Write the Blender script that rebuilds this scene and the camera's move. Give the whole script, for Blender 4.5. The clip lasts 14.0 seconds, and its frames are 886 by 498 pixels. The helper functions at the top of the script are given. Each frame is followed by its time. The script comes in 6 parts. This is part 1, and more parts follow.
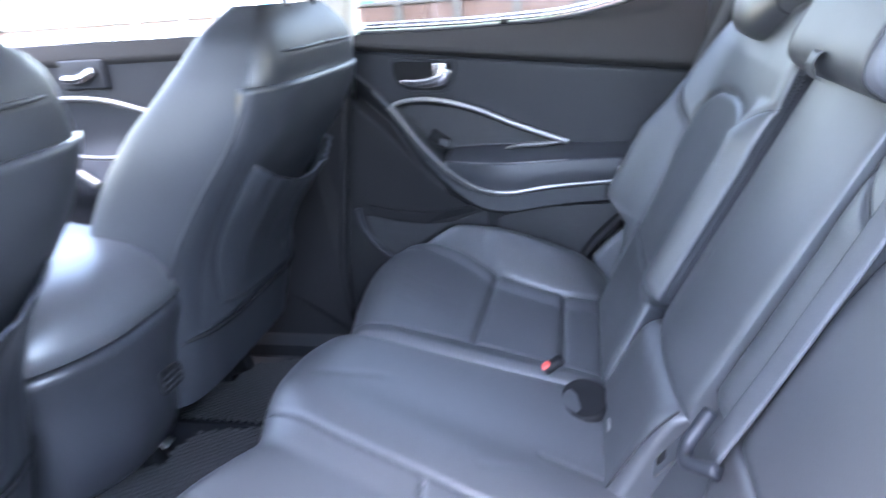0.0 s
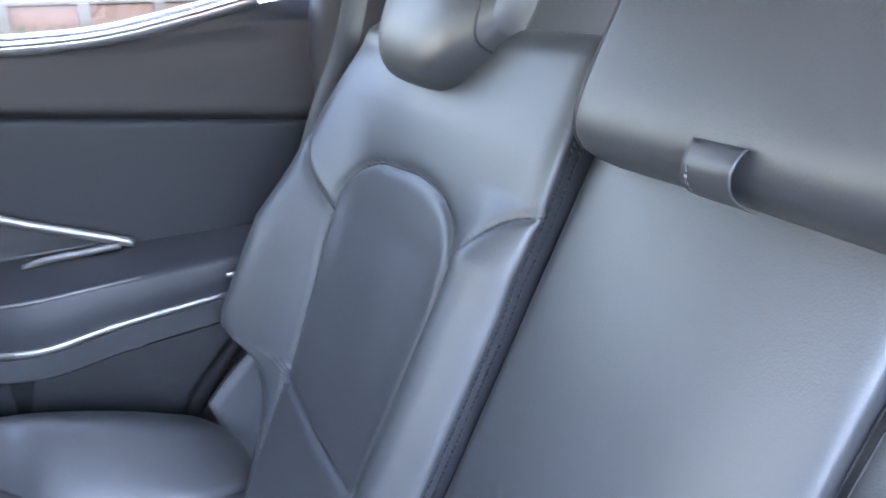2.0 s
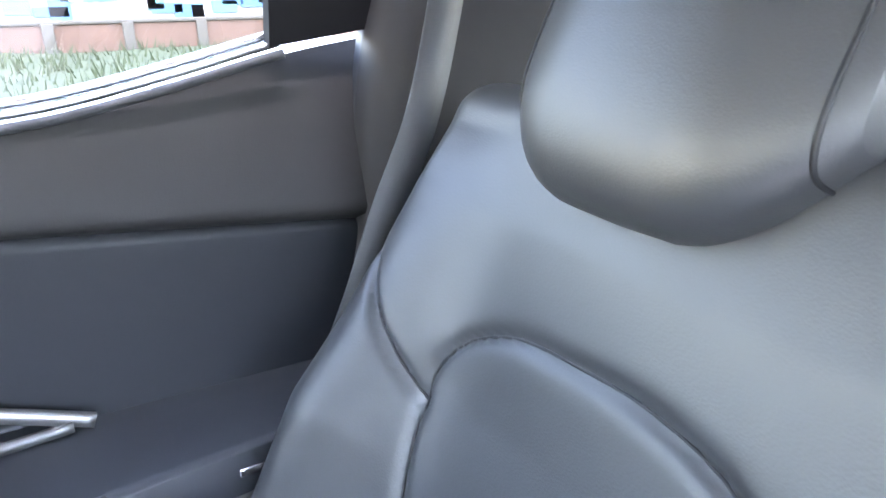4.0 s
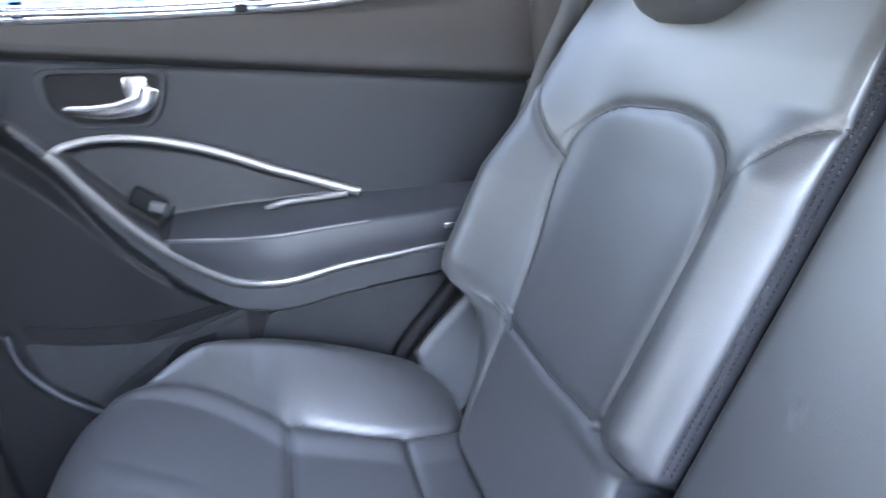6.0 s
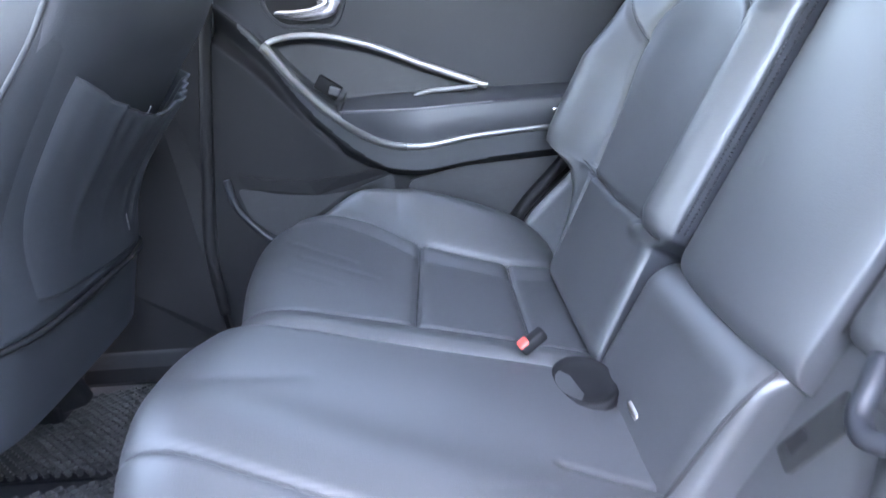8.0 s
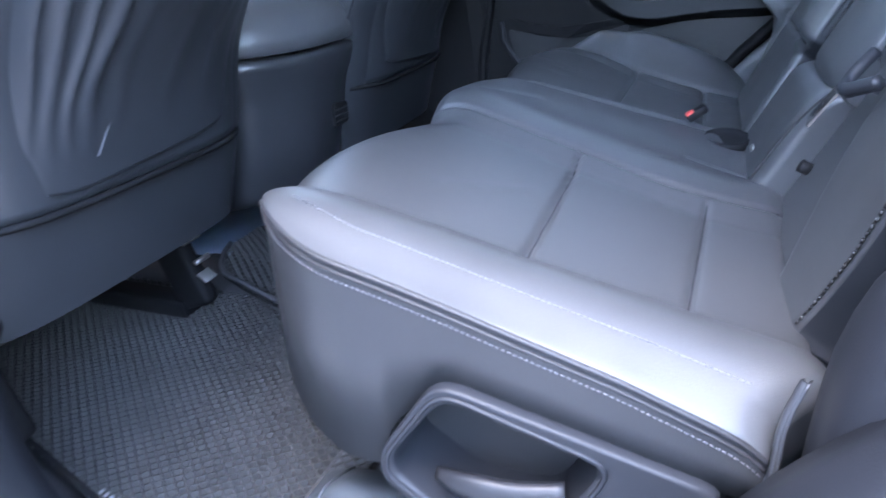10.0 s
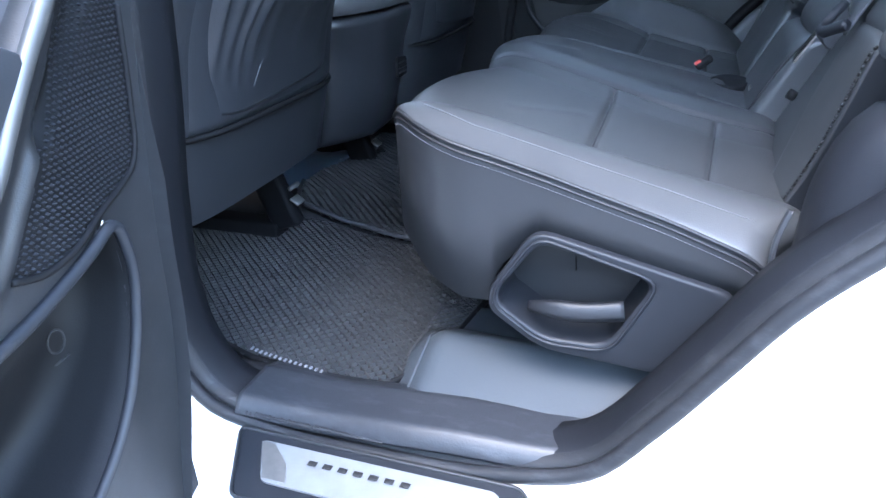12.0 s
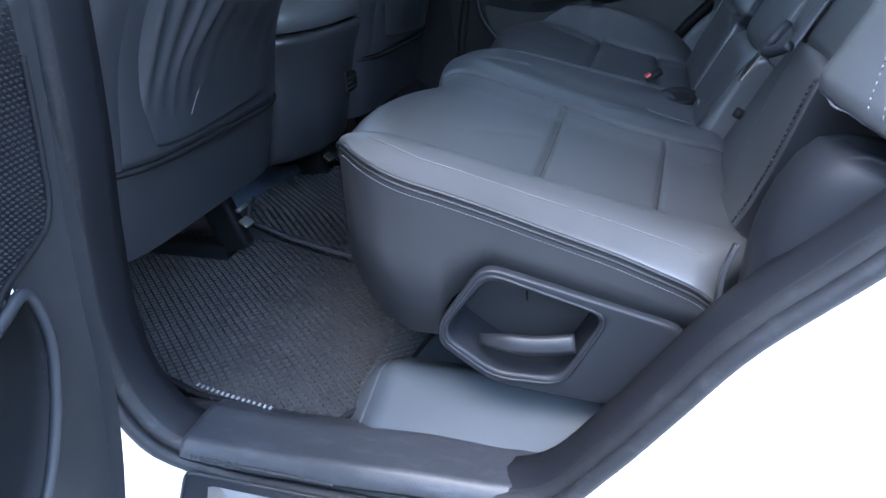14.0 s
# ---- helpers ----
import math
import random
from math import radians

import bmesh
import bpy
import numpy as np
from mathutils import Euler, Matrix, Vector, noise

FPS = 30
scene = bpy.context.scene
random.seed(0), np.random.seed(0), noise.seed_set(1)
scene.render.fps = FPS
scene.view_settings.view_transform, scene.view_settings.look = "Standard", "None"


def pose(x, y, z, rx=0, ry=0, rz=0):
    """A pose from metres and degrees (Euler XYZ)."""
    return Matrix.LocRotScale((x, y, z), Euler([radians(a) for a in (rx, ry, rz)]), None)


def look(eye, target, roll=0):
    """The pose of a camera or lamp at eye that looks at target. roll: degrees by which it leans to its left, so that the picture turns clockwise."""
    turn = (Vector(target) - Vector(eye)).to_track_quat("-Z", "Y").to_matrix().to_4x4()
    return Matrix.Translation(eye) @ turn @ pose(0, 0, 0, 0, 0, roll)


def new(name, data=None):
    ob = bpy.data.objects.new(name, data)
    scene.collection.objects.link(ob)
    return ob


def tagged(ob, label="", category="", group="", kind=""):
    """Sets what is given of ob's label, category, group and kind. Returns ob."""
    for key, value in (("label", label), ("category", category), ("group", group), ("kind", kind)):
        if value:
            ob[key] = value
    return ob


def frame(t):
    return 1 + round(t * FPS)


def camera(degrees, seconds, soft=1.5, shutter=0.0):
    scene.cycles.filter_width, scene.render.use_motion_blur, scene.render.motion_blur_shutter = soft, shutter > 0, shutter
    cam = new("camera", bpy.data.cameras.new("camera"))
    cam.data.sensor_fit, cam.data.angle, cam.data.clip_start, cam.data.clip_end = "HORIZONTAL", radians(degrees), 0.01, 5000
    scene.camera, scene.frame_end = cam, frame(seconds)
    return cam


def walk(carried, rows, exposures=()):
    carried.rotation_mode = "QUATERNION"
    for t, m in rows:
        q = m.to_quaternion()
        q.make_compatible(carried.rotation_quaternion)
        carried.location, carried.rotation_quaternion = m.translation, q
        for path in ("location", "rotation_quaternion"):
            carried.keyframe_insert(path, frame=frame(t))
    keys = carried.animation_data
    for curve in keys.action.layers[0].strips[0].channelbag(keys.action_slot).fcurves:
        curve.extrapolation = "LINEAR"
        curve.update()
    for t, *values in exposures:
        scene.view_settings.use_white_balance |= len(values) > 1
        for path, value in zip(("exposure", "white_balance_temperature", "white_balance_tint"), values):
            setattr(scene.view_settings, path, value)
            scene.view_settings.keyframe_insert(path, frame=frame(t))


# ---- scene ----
cam = camera(66.3, 14.0, soft=1.5, shutter=0.4)
PATH = [
    (0, (0.413, -0.792, 1.282), (0.011, 1.036, 0.578), -4.2),
    (0.5, (0.391, -0.570, 1.289), (0.429, 1.289, 0.550), -3.8),
    (1, (0.383, -0.458, 1.288), (0.710, 1.374, 0.557), -2.9),
    (1.5, (0.373, -0.334, 1.293), (0.984, 1.427, 0.568), -2.1),
    (2, (0.378, -0.246, 1.277), (1.194, 1.432, 0.556), -1.3),
    (2.2, (0.389, -0.215, 1.265), (1.266, 1.432, 0.544), -1.3),
    (4.3, (0.412, 0.150, 1.305), (1.300, 1.810, 0.640), -1.5),
    (4.5, (0.385, 0.141, 1.284), (1.206, 1.842, 0.624), -1.4),
    (5, (0.340, 0.105, 1.236), (1.064, 1.820, 0.502), -1.1),
    (5.5, (0.258, -0.066, 1.201), (0.999, 1.659, 0.512), -0.6),
    (6, (0.255, -0.236, 1.205), (0.712, 1.591, 0.533), -2.4),
    (6.5, (0.258, -0.319, 1.159), (0.509, 1.556, 0.509), -2.7),
    (7, (0.232, -0.368, 1.100), (0.390, 1.538, 0.504), -2.8),
    (9.3, (0.357, -0.893, 1.093), (0.015, 0.899, 0.273), -3.6),
    (9.5, (0.371, -0.947, 1.065), (-0.071, 0.824, 0.248), -3.4),
    (10, (0.366, -1.040, 0.997), (-0.291, 0.657, 0.167), -2.7),
    (10.5, (0.368, -1.117, 1.021), (-0.415, 0.500, 0.142), -2.9),
    (11, (0.323, -1.227, 1.038), (-0.480, 0.384, 0.166), -3.0),
    (11.5, (0.326, -1.299, 1.025), (-0.395, 0.350, 0.153), -2.9),
    (12, (0.337, -1.335, 1.004), (-0.285, 0.349, 0.122), -2.7),
    (12.5, (0.341, -1.331, 1.008), (-0.254, 0.361, 0.124), -2.7),
    (13, (0.355, -1.315, 1.026), (-0.211, 0.381, 0.130), -2.7),
    (13.5, (0.361, -1.300, 1.029), (-0.188, 0.401, 0.133), -2.7),
    (14, (0.347, -1.288, 1.038), (-0.176, 0.419, 0.137), -2.7),
]
walk(cam, [(t, look(eye, target, roll)) for t, eye, target, roll in PATH],
     exposures=[(0.0, 5.5, 6400, 24), (0.5, 5.3, 6400, 24), (1.0, 5.8, 6700, 24), (1.4, 5.6, 6500, 24), (2.2, 5.6, 6500, 24), (4.3, 5.95, 6800, 23), (6.5, 6.12, 7050, 23), (7.2, 6.35, 7200, 23), (9.3, 4.98, 6050, 20), (10.8, 4.62, 6050, 19), (11.6, 4.78, 6250, 15), (12.1, 4.1, 6000, 13), (14.0, 3.78, 5950, 13)])

# ---- light ----
world = bpy.data.worlds.new("daylight")
scene.world = world
world.use_nodes = True
wn = world.node_tree
sky = wn.nodes.new("ShaderNodeTexSky")
sky.sky_type = 'NISHITA'
sky.sun_disc = False
sky.sun_elevation = radians(66)
sky.sun_rotation = radians(188)
sky.air_density = 1.6
sky.dust_density = 1.0
wn.links.new(sky.outputs[0], wn.nodes["Background"].inputs[0])
wn.nodes["Background"].inputs[1].default_value = 0.15
sun_data = bpy.data.lights.new("sun", 'SUN')
sun_data.energy = 0.3
sun_data.angle = radians(30)
sun_data.color = (1.0, 0.98, 0.95)
sun = new("sun", sun_data)
sun.matrix_world = look((0, 0, 0), (0.06, 0.40, -0.915))


# ---- materials ----
def material(name, color, rough=0.5, metal=0.0, grain=0.0, grain_size=0.002, vary=0.12, vary_size=0.08, spec=0.5, rough_vary=0.05, kind="noise", coat=0.0, scuff=0.0, scuff_color=(0.16, 0.165, 0.18)):
    m = bpy.data.materials.new(name)
    m.use_nodes = True
    nt = m.node_tree
    b = nt.nodes["Principled BSDF"]
    tc = nt.nodes.new("ShaderNodeTexCoord")
    n1 = nt.nodes.new("ShaderNodeTexNoise")
    n1.inputs["Scale"].default_value = 1 / vary_size
    n1.inputs["Detail"].default_value = 5
    nt.links.new(tc.outputs["Object"], n1.inputs["Vector"])
    mix = nt.nodes.new("ShaderNodeMix")
    mix.data_type = 'RGBA'
    mix.inputs[6].default_value = (*[c * (1 - vary) for c in color], 1)
    mix.inputs[7].default_value = (*[min(1, c * (1 + vary)) for c in color], 1)
    nt.links.new(n1.outputs["Fac"], mix.inputs[0])
    base = mix.outputs[2]
    if scuff:
        # rubbed streaks and dusty patches
        mp = nt.nodes.new("ShaderNodeMapping")
        mp.inputs["Scale"].default_value = (9, 34, 34)
        mp.inputs["Rotation"].default_value = (0, 0, 0.5)
        nt.links.new(tc.outputs["Object"], mp.inputs["Vector"])
        n2 = nt.nodes.new("ShaderNodeTexNoise")
        n2.inputs["Scale"].default_value = 1.6
        n2.inputs["Detail"].default_value = 8
        n2.inputs["Roughness"].default_value = 0.7
        nt.links.new(mp.outputs[0], n2.inputs["Vector"])
        rg = nt.nodes.new("ShaderNodeMapRange")
        rg.inputs["From Min"].default_value = 0.52
        rg.inputs["From Max"].default_value = 0.78
        rg.inputs["To Max"].default_value = scuff
        nt.links.new(n2.outputs["Fac"], rg.inputs["Value"])
        worn = nt.nodes.new("ShaderNodeMix")
        worn.data_type = 'RGBA'
        worn.inputs[7].default_value = (*scuff_color, 1)
        nt.links.new(rg.outputs[0], worn.inputs[0])
        nt.links.new(base, worn.inputs[6])
        base = worn.outputs[2]
    nt.links.new(base, b.inputs["Base Color"])
    mr = nt.nodes.new("ShaderNodeMapRange")
    mr.inputs["To Min"].default_value = max(0.02, rough - rough_vary)
    mr.inputs["To Max"].default_value = min(1, rough + rough_vary)
    nt.links.new(n1.outputs["Fac"], mr.inputs["Value"])
    nt.links.new(mr.outputs[0], b.inputs["Roughness"])
    b.inputs["Metallic"].default_value = metal
    b.inputs["Specular IOR Level"].default_value = spec
    b.inputs["Coat Weight"].default_value = coat
    if grain:
        if kind == "leather":
            g = nt.nodes.new("ShaderNodeTexVoronoi")
            g.feature = 'F1'
            g.inputs["Scale"].default_value = 1 / grain_size
            out = g.outputs["Distance"]
        else:
            g = nt.nodes.new("ShaderNodeTexNoise")
            g.inputs["Scale"].default_value = 1 / grain_size
            g.inputs["Detail"].default_value = 3
            out = g.outputs["Fac"]
        nt.links.new(tc.outputs["Object"], g.inputs["Vector"])
        bump = nt.nodes.new("ShaderNodeBump")
        bump.inputs["Strength"].default_value = grain
        bump.inputs["Distance"].default_value = grain_size * 0.35
        nt.links.new(out, bump.inputs["Height"])
        nt.links.new(bump.outputs[0], b.inputs["Normal"])
    return m


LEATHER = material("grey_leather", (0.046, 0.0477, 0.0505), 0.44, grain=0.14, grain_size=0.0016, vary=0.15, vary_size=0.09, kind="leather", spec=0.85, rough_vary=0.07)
# darker than LEATHER; on the rear backrest sides this tone stands for shade
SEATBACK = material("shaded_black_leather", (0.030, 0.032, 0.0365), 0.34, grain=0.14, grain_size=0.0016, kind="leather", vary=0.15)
# darker copy of the seat leather, with the cushion sides' shade in its colour
SIDE_SHADE = material("shade_toned_sides", (0.022, 0.023, 0.0255), 0.44, grain=0.14, grain_size=0.0016, kind="leather", vary=0.15, spec=0.6)
LEATHER_DARK = material("dark_leather", (0.029, 0.031, 0.0355), 0.45, grain=0.14, grain_size=0.0016, kind="leather")
PLASTIC = material("grained_plastic", (0.020, 0.021, 0.023), 0.45, spec=0.5, grain=0.3, grain_size=0.0015, scuff=0.08)
PLASTIC_SOFT = material("soft_grey_plastic", (0.0152, 0.0168, 0.0208), 0.50, spec=0.36, grain=0.3, grain_size=0.0015)
PLASTIC_UPPER = material("warm_grey_plastic", (0.024, 0.0228, 0.0228), 0.6, spec=0.35, grain=0.3, grain_size=0.0015)
BLACK = material("black_plastic", (0.010, 0.010, 0.011), 0.62, spec=0.15, grain=0.15, grain_size=0.002)
RUBBER = material("worn_rubber", (0.055, 0.056, 0.061), 0.55, grain=0.5, grain_size=0.004, vary=0.55, vary_size=0.022)
LEVER = material("dull_lever_plastic", (0.015, 0.016, 0.019), 0.46, spec=0.38, grain=0.3, grain_size=0.0015)
BOLSTER_TRIM = material("dark_bolster_vinyl", (0.0095, 0.0105, 0.0135), 0.58, spec=0.25, grain=0.14, grain_size=0.0016, kind="leather")
SILL_RUBBER = material("scuffed_sill_rubber", (0.027, 0.029, 0.034), 0.46, grain=0.25, grain_size=0.003, vary=0.35, vary_size=0.012, scuff=0.22, rough_vary=0.10)
SILVER = material("satin_silver", (0.31, 0.305, 0.30), 0.42, metal=0.85, grain=0.05, grain_size=0.004)
CHROME = material("chrome", (0.62, 0.61, 0.61), 0.24, metal=1.0)
WHITE = material("white_paint", (0.82, 0.83, 0.84), 0.20, vary=0.02, coat=0.5)
CREAM = material("cream_trim", (0.62, 0.58, 0.50), 0.8, grain=0.2, grain_size=0.002, vary=0.05)
HEADLINER = material("light_grey_headliner", (0.66, 0.65, 0.63), 0.85, grain=0.2, grain_size=0.002, vary=0.05)
CARPET = material("black_carpet", (0.028, 0.028, 0.031), 0.95, grain=0.8, grain_size=0.004, vary=0.3)
MAT_EVA = material("eva_mat", (0.041, 0.041, 0.041), 0.45, spec=0.35, grain=0.3, grain_size=0.003, vary=0.35, vary_size=0.09)
COVER = material("grey_vinyl", (0.052, 0.060, 0.068), 0.40, grain=0.15, grain_size=0.003, vary=0.08, vary_size=0.1)
WEBBING = material("belt_webbing", (0.075, 0.077, 0.082), 0.6, grain=0.5, grain_size=0.0015)
THREAD = material("grey_thread", (0.27, 0.27, 0.28), 0.7)
RED = material("red_button", (0.75, 0.09, 0.07), 0.4)
STEEL = material("bare_steel", (0.45, 0.43, 0.40), 0.4, metal=0.9, vary=0.25, vary_size=0.02)
BLUEFILM = material("blue_plastic_film", (0.20, 0.25, 0.34), 0.35)
GRASS = material("grass", (0.06, 0.075, 0.038), 0.9, grain=0.8, grain_size=0.05, vary=0.4, vary_size=0.5)
ASPHALT = material("grey_concrete", (0.15, 0.147, 0.14), 0.9, grain=0.5, grain_size=0.01, vary=0.2)
BRICK = material("brick", (0.155, 0.098, 0.078), 0.9, grain=0.6, grain_size=0.02, vary=0.25, vary_size=0.2)
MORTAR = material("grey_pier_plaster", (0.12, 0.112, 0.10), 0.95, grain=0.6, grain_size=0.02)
LEAF = material("leaf", (0.05, 0.068, 0.032), 0.6, vary=0.5, vary_size=0.3)
BLUEPAINT = material("blue_paint", (0.06, 0.16, 0.32), 0.6)
TEAL = material("teal_paint", (0.08, 0.26, 0.32), 0.6)
PALE = material("pale_plaster", (0.24, 0.26, 0.27), 0.8)

SEAL = material("soft_seal_rubber", (0.016, 0.017, 0.0195), 0.50, spec=0.35, grain=0.25, grain_size=0.003, vary=0.25, vary_size=0.05, scuff=0.18, rough_vary=0.1)
BLOCKER = material("blocker_grey", (0.17, 0.165, 0.155), 0.9, grain=0.5, grain_size=0.02, vary=0.3, vary_size=0.5)
THREAD_DIM = material("dull_thread", (0.13, 0.13, 0.14), 0.7)
INLAY = material("brushed_inlay", (0.36, 0.36, 0.355), 0.38, metal=0.5, grain=0.1, grain_size=0.004, vary=0.15, vary_size=0.02)
PIPING = material("dark_piping", (0.018, 0.018, 0.020), 0.5)
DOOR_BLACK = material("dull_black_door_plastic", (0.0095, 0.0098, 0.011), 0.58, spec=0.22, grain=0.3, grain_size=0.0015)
CONSOLE = material("satin_console_plastic", (0.030, 0.031, 0.035), 0.34, spec=0.55, grain=0.08, grain_size=0.0015)
# lid base is paler than CONSOLE; part of its bright sheen is in the colour
CONSOLE_LID = material("smooth_console_lid", (0.085, 0.086, 0.091), 0.40, spec=0.7, grain=0.05, grain_size=0.0015)
PALE_TRIM = material("pale_grey_trim", (0.085, 0.088, 0.095), 0.45, grain=0.1, grain_size=0.002)
BAND = material("dull_grey_trim", (0.058, 0.060, 0.064), 0.42, spec=0.5, grain=0.05, grain_size=0.002)
DULL_SILVER = material("dull_silver_trim", (0.17, 0.168, 0.165), 0.45, metal=0.6)
GLOSSY = material("satin_dark_panel", (0.06, 0.061, 0.065), 0.36, spec=0.6, grain=0.05)
def glazing(name, tint):
    """Thin tinted car glass with a faint mirror gloss."""
    m = bpy.data.materials.new(name)
    m.use_nodes = True
    nt = m.node_tree
    nt.nodes.remove(nt.nodes["Principled BSDF"])
    clear = nt.nodes.new("ShaderNodeBsdfTransparent")
    clear.inputs["Color"].default_value = tint
    gloss = nt.nodes.new("ShaderNodeBsdfGlossy")
    gloss.inputs["Roughness"].default_value = 0.02
    mix = nt.nodes.new("ShaderNodeMixShader")
    mix.inputs[0].default_value = 0.05
    nt.links.new(clear.outputs[0], mix.inputs[1])
    nt.links.new(gloss.outputs[0], mix.inputs[2])
    nt.links.new(mix.outputs[0], nt.nodes["Material Output"].inputs["Surface"])
    return m


GLASS = glazing("privacy_glass", (0.235, 0.235, 0.223, 1))
GLASS_SCREEN = glazing("green_windscreen_glass", (0.62, 0.61, 0.59, 1))
GLASS_CLEAR = glazing("clear_glass", (0.87, 0.865, 0.84, 1))


# ---- building helpers ----
def mesh_from(name, verts, faces, mat, smooth=True):
    me = bpy.data.meshes.new(name)
    me.from_pydata([tuple(map(float, v)) for v in verts], [], [tuple(int(i) for i in f) for f in faces])
    me.materials.append(mat)
    if smooth:
        me.shade_smooth()
    me.update()
    return me


def thing(name, base, label, category, group="", kind=""):
    e = new(name)
    e.empty_display_size = 0.05
    e.matrix_basis = pose(*base)
    return tagged(e, label, category, group, kind)


def part(name, geo, mat, parent, label="", smooth=True):
    """Links (verts, faces), given in the world, as one mesh object under a thing or a part."""
    verts, faces = geo
    up = parent
    base = Vector((0, 0, 0))
    while up is not None:
        base = base + up.matrix_basis.translation
        up = up.parent
    verts = np.asarray(verts, float) - np.array(base)
    ob = new(name, mesh_from(name, verts, faces, mat, smooth))
    ob.parent = parent
    return tagged(ob, label)


def solo(name, geo, mat, label, category, group="", kind="", smooth=True):
    """A thing that is one mesh."""
    verts, faces = geo
    return tagged(new(name, mesh_from(name, verts, faces, mat, smooth)), label, category, group, kind)


def smoothed(xs, ys):
    """A smooth curve through knots (Catmull-Rom slopes), as a function of arrays."""
    xs, ys = np.asarray(xs, float), np.asarray(ys, float)
    m = np.gradient(ys, xs)

    def f(x):
        x = np.clip(np.asarray(x, float), xs[0], xs[-1])
        i = np.clip(np.searchsorted(xs, x) - 1, 0, len(xs) - 2)
        h = xs[i + 1] - xs[i]
        t = (x - xs[i]) / h
        return ((2 * t ** 3 - 3 * t ** 2 + 1) * ys[i] + (t ** 3 - 2 * t ** 2 + t) * h * m[i]
                + (-2 * t ** 3 + 3 * t ** 2) * ys[i + 1] + (t ** 3 - t ** 2) * h * m[i + 1])
    return f


def curve(points, n=60):
    """n points along a smooth curve through the given ones."""
    p = np.asarray(points, float)
    s = np.concatenate([[0], np.cumsum(np.linalg.norm(np.diff(p, axis=0), axis=1))])
    u = np.linspace(0, s[-1], n)
    return np.stack([smoothed(s, p[:, k])(u) for k in range(p.shape[1])], 1)


def sweep(path, profile, up=(0, 0, 1), closed=False, taper=None):
    """Sweeps a closed 2D profile (side, up) along a 3D path."""
    p = np.asarray(path, float)
    n, k = len(p), len(profile)
    tan = np.gradient(p, axis=0)
    if closed:
        tan = np.roll(p, -1, 0) - np.roll(p, 1, 0)
    tan /= np.linalg.norm(tan, axis=1)[:, None] + 1e-9
    upv = np.asarray(up, float)
    upv = np.broadcast_to(upv, p.shape)
    side = np.cross(tan, upv)
    side /= np.linalg.norm(side, axis=1)[:, None] + 1e-9
    nor = np.cross(side, tan)
    pr = np.asarray(profile, float)
    sc = np.ones(n) if taper is None else np.asarray(taper)
    v = p[:, None] + sc[:, None, None] * (side[:, None] * pr[None, :, :1] + nor[:, None] * pr[None, :, 1:2])
    faces = []
    for i in range(n if closed else n - 1):
        a, b = i * k, ((i + 1) % n) * k
        for j in range(k):
            faces.append((a + j, a + (j + 1) % k, b + (j + 1) % k, b + j))
    if not closed:
        faces += [tuple(range(k))[::-1], tuple((n - 1) * k + j for j in range(k))]
    return v.reshape(-1, 3), faces


def ring(rx, ry=None, k=10):
    ry = ry or rx
    return [(rx * math.cos(2 * math.pi * j / k), ry * math.sin(2 * math.pi * j / k)) for j in range(k)]


def tube(path, r, k=8, **kw):
    return sweep(path, ring(r, r, k), **kw)


def loft(sections, caps=True):
    """Joins rings of equal point counts."""
    s = np.asarray(sections, float)
    n, k = s.shape[:2]
    faces = []
    for i in range(n - 1):
        for j in range(k):
            faces.append((i * k + j, i * k + (j + 1) % k, (i + 1) * k + (j + 1) % k, (i + 1) * k + j))
    if caps:
        faces += [tuple(range(k))[::-1], tuple((n - 1) * k + j for j in range(k))]
    return s.reshape(-1, 3), faces


def sheet(P):
    """Quads over a grid of points (n, m, 3)."""
    n, m = P.shape[:2]
    faces = [(i * m + j, i * m + j + 1, (i + 1) * m + j + 1, (i + 1) * m + j) for i in range(n - 1) for j in range(m - 1)]
    return P.reshape(-1, 3), faces


def slab(P, depth):
    """A sheet with thickness: depth is a vector from its face to its back."""
    n, m = P.shape[:2]
    v, f = sheet(P)
    k = n * m
    v2 = np.concatenate([v, v + np.asarray(depth, float)])
    faces = list(f) + [tuple(i + k for i in q[::-1]) for q in f]
    loop = [j for j in range(m)] + [i * m + m - 1 for i in range(1, n)] + [(n - 1) * m + j for j in range(m - 2, -1, -1)] + [i * m for i in range(n - 2, 0, -1)]
    for a, b in zip(loop, loop[1:] + loop[:1]):
        faces.append((b, a, a + k, b + k))
    return v2, faces


def join(*geos):
    vs, fs, o = [], [], 0
    for v, f in geos:
        v = np.asarray(v, float).reshape(-1, 3)
        vs.append(v)
        fs += [tuple(i + o for i in q) for q in f]
        o += len(v)
    return np.concatenate(vs), fs


def rbox(centre, size, r=0.01, seg=3, m=None, power=None):
    """A box with rounded edges; m turns it about its centre."""
    bm = bmesh.new()
    bmesh.ops.create_cube(bm, size=1)
    bmesh.ops.scale(bm, vec=size, verts=bm.verts)
    bmesh.ops.bevel(bm, geom=bm.edges[:], offset=min(r, min(size) * 0.49), segments=seg, profile=0.5, affect='EDGES')
    if m is not None:
        bmesh.ops.transform(bm, matrix=m, verts=bm.verts)
    bmesh.ops.translate(bm, vec=centre, verts=bm.verts)
    bm.verts.index_update()
    v = np.array([q.co[:] for q in bm.verts])
    f = [tuple(q.index for q in fa.verts) for fa in bm.faces]
    bm.free()
    return v, f


